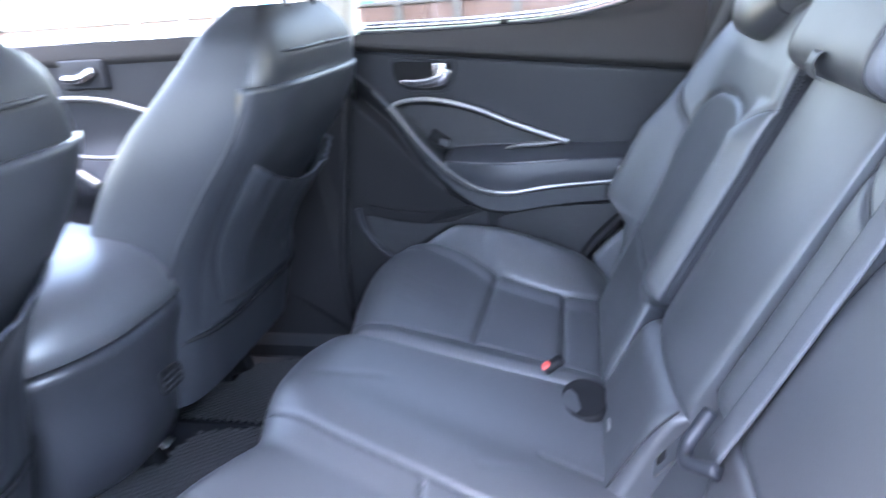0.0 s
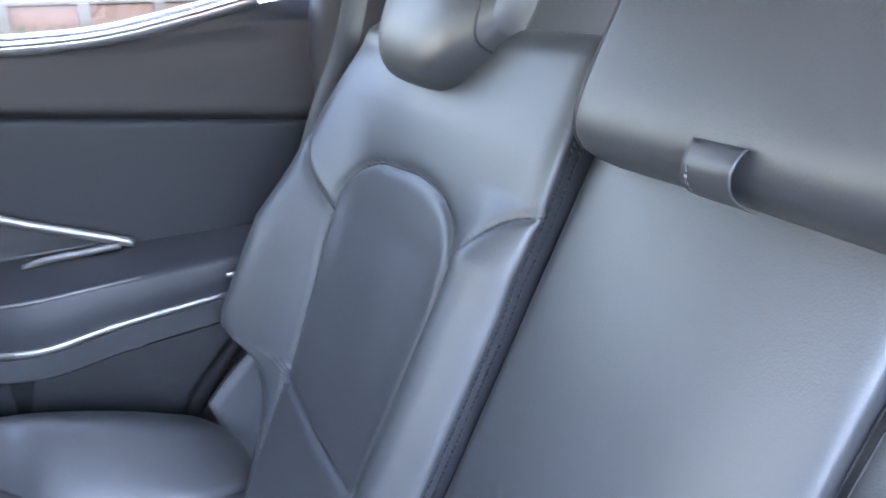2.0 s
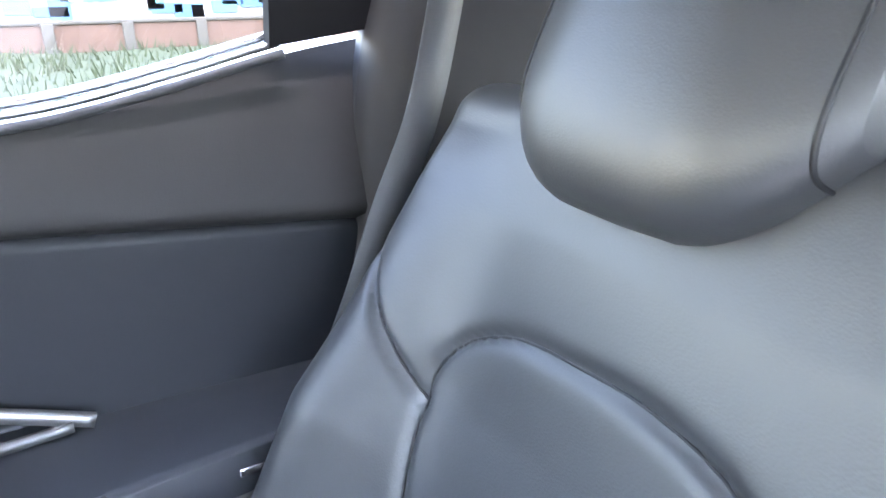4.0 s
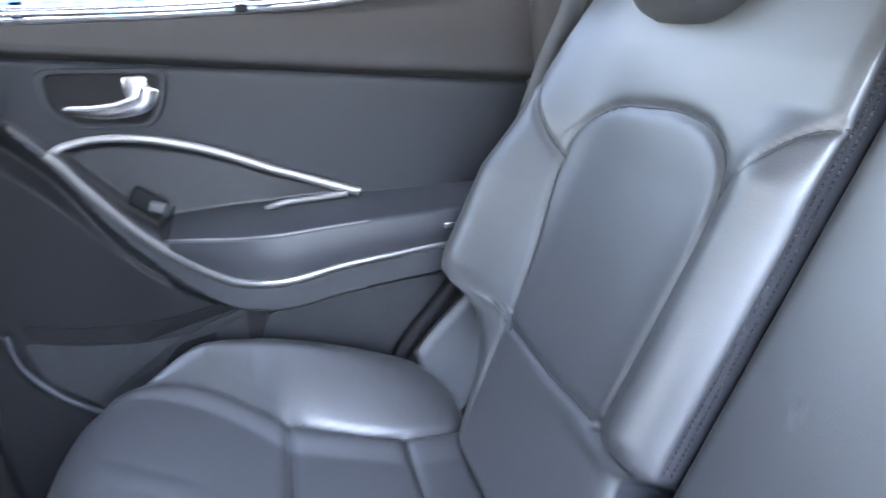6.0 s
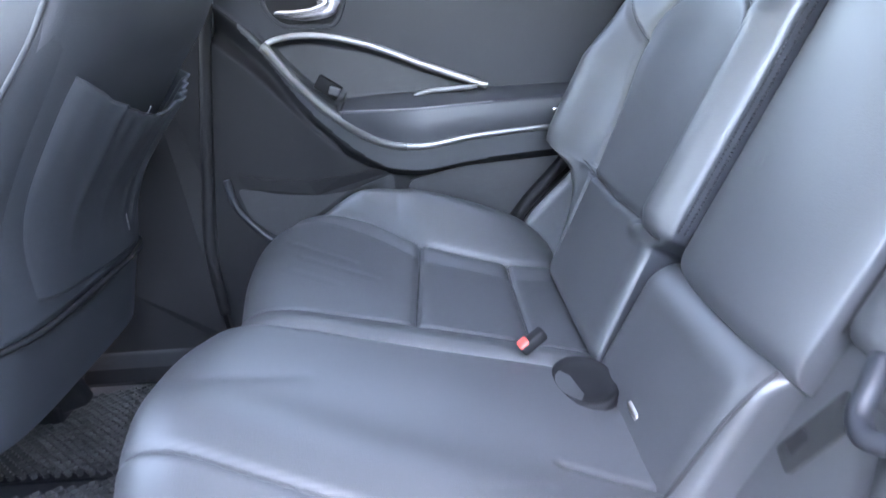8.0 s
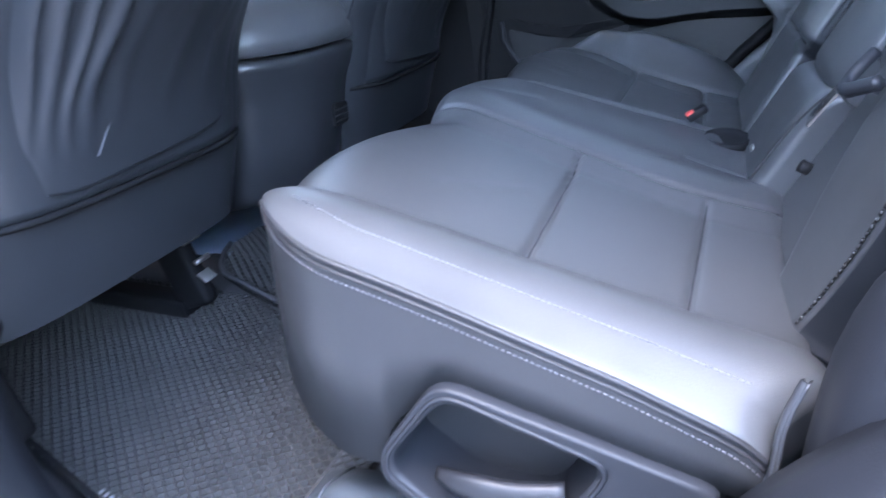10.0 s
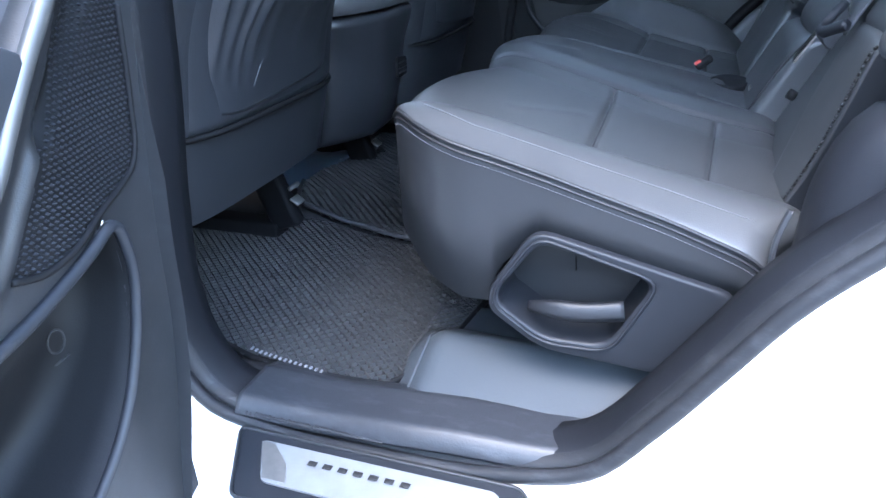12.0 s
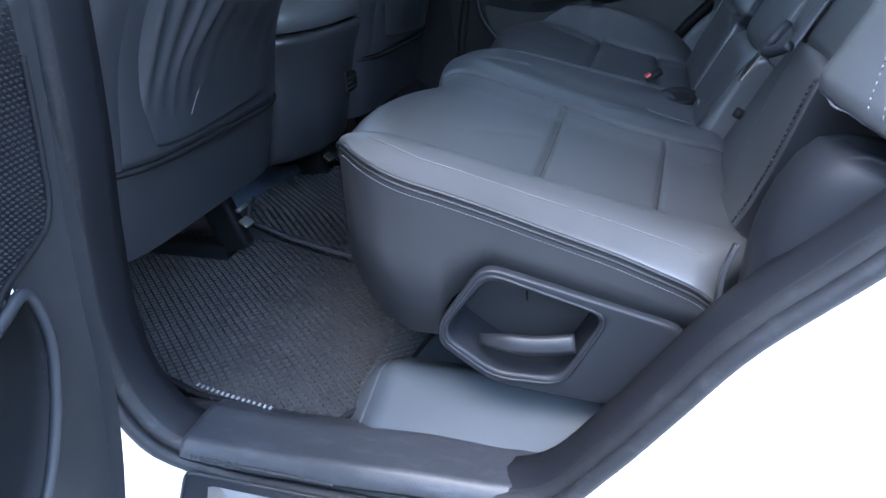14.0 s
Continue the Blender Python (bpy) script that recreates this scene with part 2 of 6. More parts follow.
def polydist(a, b, line):
    """Distance of the points (a, b) to a 2D polyline."""
    d = np.full(np.shape(a), 1e9)
    line = np.asarray(line, float)
    for (x0, y0), (x1, y1) in zip(line[:-1], line[1:]):
        l2 = (x1 - x0) ** 2 + (y1 - y0) ** 2 + 1e-12
        t = np.clip(((a - x0) * (x1 - x0) + (b - y0) * (y1 - y0)) / l2, 0, 1)
        d = np.minimum(d, np.hypot(a - x0 - t * (x1 - x0), b - y0 - t * (y1 - y0)))
    return d


def inside(a, b, poly):
    a, b = np.asarray(a), np.asarray(b)
    r = np.zeros(a.shape, bool)
    q = list(poly)
    for (x0, y0), (x1, y1) in zip(q, q[1:] + q[:1]):
        if y0 == y1:
            continue
        r ^= ((y0 > b) != (y1 > b)) & (a < (x1 - x0) * (b - y0) / (y1 - y0) + x0)
    return r


def spaced(n, edge=0.5):
    """0..1, denser towards both ends."""
    t = np.linspace(0, 1, n)
    return (1 - edge) * t + edge * (0.5 - 0.5 * np.cos(math.pi * t))


def bump(x, c, w):
    return np.exp(-((x - c) / w) ** 2)


def pad(parent, place, A, B, top, floor_h, seams, regions, mat, rest="cushion", rest_label="", side=None):
    """Upholstery: grid coordinates A, B, height top; sides drop to floor_h. seams: (polyline, depth, width). regions: (name, polygon, label), sub-parts of the rest."""
    h = top.copy()
    for line, depth, width in seams:
        d = polydist(A, B, line)
        h = h - depth * np.exp(-(d / width) ** 2)
    A2 = np.pad(A, 2, mode='edge')
    B2 = np.pad(B, 2, mode='edge')
    h2 = np.pad(h, 2, mode='edge')
    lo = np.pad(np.broadcast_to(floor_h, A.shape), 2, mode='edge')
    rim = np.ones(A2.shape, bool)
    rim[2:-2, 2:-2] = False
    outer = np.ones(A2.shape, bool)
    outer[1:-1, 1:-1] = False
    h2 = np.where(rim, lo + 0.5 * (h2 - lo), h2)
    h2 = np.where(outer, lo, h2)
    P = place(A2, B2, h2)
    v, f = sheet(P)
    f = np.array(f)
    nor = np.cross(np.gradient(P, axis=1), np.gradient(P, axis=0)).reshape(-1, 3)
    nor /= np.linalg.norm(nor, axis=1)[:, None] + 1e-12
    ca = A2.reshape(-1)[f].mean(1)
    cb = B2.reshape(-1)[f].mean(1)
    onrim = rim.reshape(-1)[f].any(1)
    left = ~onrim
    picks = []
    for name, poly, label in regions:
        pick = left & inside(ca, cb, poly)
        left &= ~pick
        picks.append((name, pick, label))
    body = np.concatenate([f[left], f[onrim]])
    N, M = A2.shape
    loop = [j for j in range(M)] + [i * M + M - 1 for i in range(1, N)] + [(N - 1) * M + j for j in range(M - 2, -1, -1)] + [i * M for i in range(N - 2, 0, -1)]
    if side is None:
        whole = part(rest, compact(v, body, keep=loop), mat, parent, rest_label)
        weld(whole)
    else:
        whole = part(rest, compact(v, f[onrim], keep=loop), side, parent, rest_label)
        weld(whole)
        if left.any():
            name, pick, label = picks[-1]
            picks[-1] = (name, pick | left, label)
    # dark thread in the sharp seams
    for line, depth, width in seams:
        if depth < 0.005 or width > 0.006 or len(line) < 2:
            continue
        ln = np.asarray(line, float)
        sl = np.concatenate([[0], np.cumsum(np.linalg.norm(np.diff(ln, axis=0), axis=1))])
        q = np.linspace(0, sl[-1], max(8, int(sl[-1] / 0.004)))
        ln = np.stack([np.interp(q, sl, ln[:, k]) for k in range(2)], 1)
        near = [np.unravel_index(np.argmin((A - a_) ** 2 + (B - b_) ** 2), A.shape) for a_, b_ in ln]
        keep = [k for k, (i, j) in enumerate(near) if abs(A[i, j] - ln[k, 0]) + abs(B[i, j] - ln[k, 1]) < 0.008]
        if len(keep) > 5:
            hs = np.array([h[near[k]] for k in keep])
            hs = np.convolve(np.pad(hs, 2, mode='edge'), np.ones(5) / 5, 'valid')
            part("seam_thread", tube(place(ln[keep, 0], ln[keep, 1], hs + 0.0003), 0.0013, 5), PIPING, whole, "dark sunken seam")
    for name, pick, label in picks:
        if pick.any():
            ob = part(name, compact(v, f[pick]), mat, whole, label)
            used = np.unique(f[pick])
            ob.data.normals_split_custom_set_from_vertices([tuple(map(float, q)) for q in nor[used]])
    return whole


def weld(ob):
    """Joins the doubled points at the corners, so that the shading runs on."""
    bm = bmesh.new()
    bm.from_mesh(ob.data)
    bmesh.ops.remove_doubles(bm, verts=bm.verts, dist=1e-5)
    bmesh.ops.dissolve_degenerate(bm, edges=bm.edges, dist=1e-6)
    bm.to_mesh(ob.data)
    bm.free()


def compact(v, f, keep=None):
    used = np.unique(f)
    idx = np.full(len(v), -1)
    idx[used] = np.arange(len(used))
    faces = [tuple(q) for q in idx[f]]
    if keep is not None:
        faces.append(tuple(idx[k] for k in keep)[::-1])
    return v[used], faces


def dashes(path, step=0.006, length=0.004, r=0.0006, lift=(0, 0, 0)):
    """Stitches along a path, joined."""
    p = np.asarray(path, float) + np.asarray(lift, float)
    s = np.concatenate([[0], np.cumsum(np.linalg.norm(np.diff(p, axis=0), axis=1))])
    out = []
    for q in np.arange(0, s[-1] - length, step):
        a, b = [np.array([np.interp(w, s, p[:, k]) for k in range(3)]) for w in (q, q + length)]
        out.append(sweep([a, b], [(-r, -r), (r, -r), (r, r), (-r, r)], up=(0.3, 0.2, 1)))
    return join(*out)


# ---- the cabin shell ----
# floor pan with the tunnel along the middle
yy = np.linspace(-0.70, 0.78, 60)
xx = np.linspace(-1.6, 1.6, 40)
X, Y = np.meshgrid(xx, yy, indexing='ij')
Z = 0.372 + 0.055 * np.exp(-((Y - 0.03) / 0.16) ** 4) + 0.10 / (1 + np.exp(-(X - 0.30) * 40))
solo("floor", slab(np.stack([X, Y, Z], -1), (0, 0, -0.04)), CARPET, "black carpeted car floor with a low tunnel", "floor", kind="structure")

X, Y = np.meshgrid(np.linspace(-0.55, 1.62, 12), np.linspace(-0.62, 0.68, 12), indexing='ij')
solo("ceiling", slab(np.stack([X, Y, 1.585 - 0.05 * ((Y - 0.03) / 0.6) ** 2], -1), (0, 0, 0.03)), HEADLINER, "light grey fabric headliner", "ceiling", kind="structure")


def plate(points, depth):
    """A flat panel of any outline with thickness."""
    p = np.asarray(points, float)
    k = len(p)
    v = np.concatenate([p, p + np.asarray(depth, float)])
    f = [tuple(range(k)), tuple(range(2 * k - 1, k - 1, -1))] + [(i, i + k, (i + 1) % k + k, (i + 1) % k) for i in range(k)]
    return v, f


# bulkheads ahead of and behind the cabin
solo("wall_front", plate([(-1.35, -0.72, 0.3), (-1.35, 0.78, 0.3), (-1.2, 0.78, 1.12), (-1.2, -0.72, 1.12)], (-0.03, 0, 0)), PLASTIC, "black dashboard wall at the cabin's front", "wall", kind="structure", smooth=False)
solo("wall_rear", plate([(1.62, -0.72, 0.3), (1.62, 0.78, 0.3), (1.6, 0.78, 1.02), (1.6, -0.72, 1.02)], (0.03, 0, 0)), PLASTIC, "dark trim wall at the back of the luggage space", "wall", kind="structure", smooth=False)

solo("window_rear", plate([(1.61, -0.72, 1.02), (1.61, 0.78, 1.02), (1.50, 0.70, 1.56), (1.50, -0.64, 1.56)], (0.006, 0, 0)), GLASS_CLEAR, "clear tailgate window", "window", kind="structure", smooth=False)
solo("windscreen", plate([(-1.22, -0.72, 1.12), (-1.22, 0.78, 1.12), (-0.55, 0.68, 1.575), (-0.55, -0.62, 1.575)], (-0.006, 0, 0.004)), GLASS_SCREEN, "tinted windscreen", "window", kind="structure", smooth=False)

# right side: middle pillar, rear quarter trim, front strip of the sill
solo("wall_right", plate([(-1.4, 0.87, 0.28), (1.6, 0.87, 0.28), (1.6, 0.87, 1.19), (-1.4, 0.87, 1.19)], (0, 0.03, 0)), BLACK, "black inner side of the far body panel", "wall", kind="structure", smooth=False)
pill = [(-0.50, 0.38), (-0.08, 0.38), (-0.175, 0.47), (-0.197, 0.60), (-0.182, 0.794), (-0.163, 0.95), (-0.125, 1.17), (-0.27, 1.17), (-0.33, 0.95), (-0.40, 0.60)]
solo("pillar_right", plate([(x, 0.728 + 0.03 * min(1, max(0, (z - 0.46) / 0.3)), z) for x, z in pill], (0, 0.06, 0)), BLACK, "black plastic lower trim of the middle pillar", "pillar", kind="structure", smooth=False)
solo("door_seal_front", tube(curve([(-0.112, 0.762, 1.18), (-0.150, 0.760, 0.95), (-0.170, 0.752, 0.80), (-0.187, 0.745, 0.66), (-0.178, 0.738, 0.52)], 30), 0.012, up=(0, 1, 0)), BLACK, "black rubber seal between pillar and far door", "seal", kind="structure")
solo("pillar_trim_right", loft([[(x0, y, z) for x0, y in ((-0.255 + s, 0.80), (-0.25 + s, 0.757), (-0.13 + s, 0.750), (-0.115 + s, 0.765), (-0.115 + s, 0.80))] for z, s in ((1.172, 0.0), (1.3, 0.02), (1.48, 0.06), (1.60, 0.09))]), CREAM, "cream upper trim of the middle pillar", "pillar", kind="structure", smooth=False)
solo("sill_right", rbox((-0.2, 0.77, 0.40), (2.4, 0.08, 0.12), 0.02), PLASTIC, "black plastic sill trim along the far doors", "sill", kind="structure")
quarter = curve([(0.36, 0.40), (0.39, 0.60), (0.44, 0.70), (0.53, 0.80), (0.61, 0.92), (0.65, 1.05), (0.67, 1.2), (0.70, 1.35), (0.75, 1.58)], 30)
P = np.stack([np.stack([np.full(30, 0), quarter[:, 0], quarter[:, 1]], 1)[:, [1, 0, 2]] + np.array([dx, y, 0]) for dx, y in ((0.0, 0.80), (0.012, 0.765), (0.06, 0.745), (0.5, 0.72), (1.2, 0.66))], 0)
solo("quarter_trim_right", slab(P, (0, 0.02, 0)), PLASTIC_UPPER, "grey plastic rear quarter trim behind the door", "trim", kind="structure")
solo("door_seal_right", tube(np.stack([quarter[:, 0] - 0.012, np.full(30, 0.725), quarter[:, 1] + 0.0], 1)[:14], 0.013, up=(0, 1, 0)), BLACK, "black rubber door seal along the wheel arch", "seal", kind="structure")

solo("wheel_arch_trim", slab(np.array([[(x0 + 0.02 + 0.045 * k, 0.703 + 0.012 * k * k, z0 - 0.16 * k) for k in np.linspace(0, 1, 8)] for x0, z0 in curve([(0.418, 0.690), (0.445, 0.722), (0.485, 0.760), (0.522, 0.795), (0.545, 0.815)], 16)]), (0, 0.012, 0)), PALE_TRIM, "pale grey trim over the far wheel arch", "trim", kind="structure")

# roof rails and glass on the far side
solo("roof_rail_right", rbox((0.2, 0.735, 1.60), (2.2, 0.10, 0.06), 0.02), CREAM, "cream roof rail trim above the far doors", "trim", kind="structure")
solo("roof_rail_left", rbox((0.2, -0.69, 1.60), (2.2, 0.10, 0.06), 0.02), CREAM, "cream roof rail trim above the near doors", "trim", kind="structure")

# left side: white door opening with sill
OPEN = curve([(-0.19, 1.42), (-0.235, 1.2), (-0.25, 0.95), (-0.265, 0.83), (-0.29, 0.685), (-0.302, 0.55), (-0.288, 0.468), (-0.245, 0.405), (-0.165, 0.382), (0.0, 0.376), (0.18, 0.388), (0.28, 0.42),
              (0.35, 0.505), (0.405, 0.588), (0.455, 0.665), (0.545, 0.765), (0.64, 0.88), (0.70, 1.02), (0.72, 1.2), (0.70, 1.42)], 120)
tan = np.gradient(OPEN, axis=0)
tan /= np.linalg.norm(tan, axis=1)[:, None]
OUTN = np.stack([tan[:, 1], -tan[:, 0]], 1)


def opening_band(offsets):
    """A band round the door opening: (outward offset, y) rows."""
    return np.stack([np.stack([OPEN[:, 0] + o * OUTN[:, 0], np.full(len(OPEN), y), OPEN[:, 1] + o * OUTN[:, 1]], 1) for o, y in offsets], 0)


bodyL = thing("body_side", (0.1, -0.8, 0.38), "white painted body side around the open door", "car body", kind="structure")
part("door_frame", slab(opening_band([(0.000, -0.722), (0.004, -0.742), (0.008, -0.75), (0.030, -0.79), (0.036, -0.80), (0.075, -0.805), (0.09, -0.82), (0.095, -0.86), (0.12, -0.90), (0.30, -0.93)]), (0.0, 0.012, 0)), WHITE, bodyL, "white painted door frame and sill")
solo("door_seal", join(tube(opening_band([(-0.003, -0.735)])[0], 0.010, up=(0, 1, 0)), sheet(opening_band([(0.004, -0.726), (-0.008, -0.728), (-0.016, -0.715), (-0.02, -0.69)]))), SEAL, "black rubber seal round the open door frame", "seal", kind="structure")
solo("frame_trim", loft(np.swapaxes(opening_band([(-0.014, -0.716), (-0.018, -0.708), (-0.021, -0.69), (-0.022, -0.675), (-0.020, -0.655), (-0.010, -0.655), (-0.008, -0.705)]), 0, 1)), BOLSTER_TRIM, "black plastic trim inside the door frame", "trim", kind="structure")

# near side: middle pillar trim and the closed quarter behind the door
solo("pillar_left", loft([[(x0 + s, y, z) for x0, y in ((-0.31, -0.655), (-0.305, -0.69), (-0.32, -0.725), (-0.40, -0.725), (-0.41, -0.66), (-0.36, -0.645))] for z, s in ((0.45, -0.03), (0.75, -0.01), (1.0, 0.0), (1.25, 0.03), (1.58, 0.09))]), PLASTIC, "dark trim of the near middle pillar", "pillar", kind="structure")
solo("wall_left", plate([(0.72, -0.70, 0.30), (1.65, -0.70, 0.30), (1.65, -0.70, 1.14), (0.72, -0.70, 1.14)], (0, -0.03, 0)), PLASTIC_UPPER, "grey trim of the near rear quarter", "wall", kind="structure", smooth=False)

solo("quarter_window_left", plate([(0.74, -0.705, 1.14), (1.62, -0.705, 1.14), (1.50, -0.66, 1.57), (0.74, -0.66, 1.57)], (0, -0.006, 0)), GLASS_CLEAR, "clear quarter window behind the near door", "window", kind="structure", smooth=False)

# ---- the rear bench ----
BO, BU, BN = np.array([0.43, 0, 0.65]), np.array([0.446, 0, 0.895]), np.array([-0.895, 0, 0.446])


def on_back(y, s, h=0.0):
    y, s, h = np.broadcast_arrays(np.asarray(y, float), np.asarray(s, float), np.asarray(h, float))
    return np.stack([BO[0] + s * BU[0] + h * BN[0], y, BO[2] + s * BU[2] + h * BN[2]], -1)


def roll(d, R, V):
    q = 1 - np.clip(d, 0, R) / R
    return V * (1 - np.sqrt(np.clip(1 - q * q, 0, 1)))


def xyz(a, b, h):
    return np.stack([a, b, h], -1)


def cushion_grid(y0, y1, front, x1, nx=110, ny=130):
    y = y0 + (y1 - y0) * spaced(ny, 0.85)
    u = spaced(nx, 0.55)
    x0 = front(y)
    x1 = x1(y) if callable(x1) else np.full(ny, x1)
    A = x0[None] + (x1 - x0)[None] * u[:, None]
    B = np.broadcast_to(y[None], A.shape).copy()
    return A, B, A - x0[None]


def rear_cushion_left():
    t = BENCH
    run = smoothed([-0.60, -0.54, -0.48, -0.4, -0.3, -0.2, -0.14, -0.10, -0.06, 0.0, 0.1, 0.165], [0.002, -0.016, -0.040, -0.066, -0.075, -0.06, -0.036, -0.018, -0.024, -0.030, -0.028, -0.008])
    front = lambda y: run(y) + 0.10 * (1 - np.sqrt(1 - np.clip(1 - (y + 0.60) / 0.10, 0, 1) ** 2))
    EX, EV = [0.0, 0.06, 0.131, 0.2, 0.333, 0.429], [0.005, 0.005, 0.005, 0.007, 0.016, 0.030]
    rear = lambda y: np.interp(y, [-0.60, -0.575, -0.535], [0.446, 0.452, 0.492])
    drop = lambda x, y: np.interp(x, EX, EV) * (0.45 * roll(y + 0.60, 0.06, 1.0) + 0.55 * np.clip((-0.50 - y) / 0.10, 0, 1) ** 1.3)
    A, B, df = cushion_grid(-0.60, 0.165, front, rear, 170, 250)
    z = 0.778 - 0.235 * A
    ya = np.interp(A, [-0.06, 0, 0.10, 0.218, 0.39, 0.44, 0.48], [-0.055, -0.065, -0.095, -0.123, -0.156, -0.152, -0.140])
    z += 0.021 * bump(B, -0.537, 0.048) - 0.016 * np.clip((ya - B) / 0.05, 0, 1) * np.clip((B + 0.50) / 0.05, 0, 1) + 0.008 * bump(B, ya + 0.055, 0.045) + 0.004 * bump(B, 0.05, 0.08)
    z += 0.003 * bump(A, 0.10, 0.10)
    z -= roll(df, 0.085, 1.0) * np.interp(B, [-0.60, -0.585, -0.55, -0.50, -0.44, -0.36], [0.0, 0.003, 0.017, 0.038, 0.052, 0.055]) + drop(A, B) + roll(0.165 - B, 0.02, 0.015) + roll(rear(B) - A, 0.03, 0.02)
    bol = [(0.02, -0.47), (0.06, -0.487), (0.14, -0.497), (0.235, -0.50), (0.30, -0.495), (0.385, -0.475), (0.475, -0.485)]
    div = curve([(-0.06, -0.055), (0.0, -0.065), (0.10, -0.095), (0.218, -0.123), (0.39, -0.156), (0.44, -0.152), (0.48, -0.140)], 24).tolist()
    sa = [(0.222, -0.134), (0.224, -0.50)]
    sb = [(0.392, -0.168), (0.377, -0.478)]
    seams = [(bol, 0.003, 0.0035), (div, 0.0055, 0.004), (sa, 0.0055, 0.003), (sb, 0.0055, 0.003), (div, 0.002, 0.022), (sa, 0.0018, 0.009), (sb, 0.0018, 0.009), ([(0.362, -0.035), (0.455, -0.062)], 0.004, 0.004),
             ([(0.03, 0.02), (0.12, 0.05)], 0.0014, 0.010), ([(0.10, -0.34), (0.19, -0.28)], 0.0012, 0.012), ([(0.29, -0.09), (0.34, -0.075)], 0.0016, 0.008)]
    pol_b = [(-0.2, -0.47)] + bol + [(0.6, -0.485), (0.6, -0.7), (-0.2, -0.7)]
    pol_f = [(-0.2, 0.0), (0.2215, 0.0), (0.2243, -0.56), (-0.2, -0.75)]
    pol_m = [(0.2215, 0.0), (0.399, 0.0), (0.374, -0.56), (0.2243, -0.56)]
    pol_r = [(0.399, 0.0), (0.6, 0.0), (0.6, -0.56), (0.374, -0.56)]
    pol_c = [(-0.2, -0.05)] + div + [(0.6, -0.13), (0.6, 0.3), (-0.2, 0.3)]
    floor_h = np.interp(A, [-0.08, 0.0, 0.04, 0.09, 0.129, 0.133, 0.142, 0.19, 0.345, 0.42, 0.475], [0.63, 0.60, 0.57, 0.552, 0.552, 0.585, 0.605, 0.655, 0.614, 0.600, 0.600])
    # cushion sides get a darker colour than the top, as shade
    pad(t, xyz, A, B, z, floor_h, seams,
        [("side_bolster", pol_b, "padded outer bolster"), ("centre_section", pol_c, "flat centre seat section"), ("front_insert", pol_f, ""), ("middle_insert", pol_m, ""), ("rear_insert", pol_r, "")], LEATHER, "cushion_side", "cushion sides, coloured darker for shade", side=SIDE_SHADE)
    # piping and stitches along the outer edge, round the front corner
    fr = [j for j in range(B.shape[1]) if B[0, j] < -0.50][::-1]
    rim = np.concatenate([np.stack([A[0, fr], B[0, fr], z[0, fr]], 1), np.stack([A[1:-4, 0], B[1:-4, 0], z[1:-4, 0]], 1)])
    rim = rim[np.concatenate([[True], np.linalg.norm(np.diff(rim, axis=0), axis=1) > 1e-4])]
    s_ = np.concatenate([[0], np.cumsum(np.linalg.norm(np.diff(rim, axis=0), axis=1))])
    even = np.linspace(0, s_[-1], 140)
    rim = np.stack([np.interp(even, s_, rim[:, k]) for k in range(3)], 1)
    for _ in range(6):
        rim[1:-1] = 0.25 * rim[:-2] + 0.5 * rim[1:-1] + 0.25 * rim[2:]
    for _ in range(15):
        rim[1:-1, 2] = 0.25 * rim[:-2, 2] + 0.5 * rim[1:-1, 2] + 0.25 * rim[2:, 2]
    tn = np.gradient(rim, axis=0)
    outw = np.stack([-tn[:, 1], tn[:, 0], 0 * tn[:, 0]], 1)
    outw /= np.linalg.norm(outw, axis=1)[:, None]
    outw *= np.sign(np.sum(outw * np.array([-0.2, -1, 0]), 1))[:, None]
    part("piping", tube(rim + outw * 0.0005, 0.0026, 6), PIPING, t, "dark piping along the seat edge")
    part("piping", tube(rim + outw * 0.0005 - np.array([0, 0, 0.008]), 0.0018, 6), PIPING, t, "dark piping along the seat edge")
    part("stitching", dashes(rim - outw * 0.011 + np.array([0, 0, 0.0030]), 0.005, 0.0035, 0.0004), THREAD_DIM, t, "grey thread stitching")
    part("stitching", dashes(rim + outw * 0.0008 - np.array([0, 0, 0.016]), 0.005, 0.0035, 0.0004), THREAD_DIM, t, "grey thread stitching")
    sx = np.linspace(0.03, 0.43, 60)
    sy = np.interp(sx, [0.03, 0.10, 0.43], [-0.545, -0.560, -0.566])
    sz = 0.778 - 0.235 * sx + 0.021 * bump(sy, -0.537, 0.048) - 0.016 * np.clip((sy + 0.50) / 0.05, 0, 1) + 0.003 * bump(sx, 0.10, 0.10) - drop(sx, sy) - 0.0001
    part("stitching", dashes(np.stack([sx, sy, sz + 0.0002], 1), 0.0050, 0.0040, 0.0005), THREAD_DIM, t, "grey thread stitching")
    fl = np.array([[(0.438 + 0.014 * q ** 1.4 + 0.002 * math.sin(7 * q) + w, -0.610 + 0.012 * q * q + dy, 0.612 + 0.098 * q) for w, dy in ((0.0, 0.004), (0.001, 0.0), (0.003, -0.0015), (0.005, -0.0005), (0.006, 0.004))] for q in np.linspace(0, 1, 18)])
    part("loose_flap", slab(fl, (0.002, 0, 0.001)), LEATHER_DARK, t, "loose leather flap at the cushion's end")
    return t


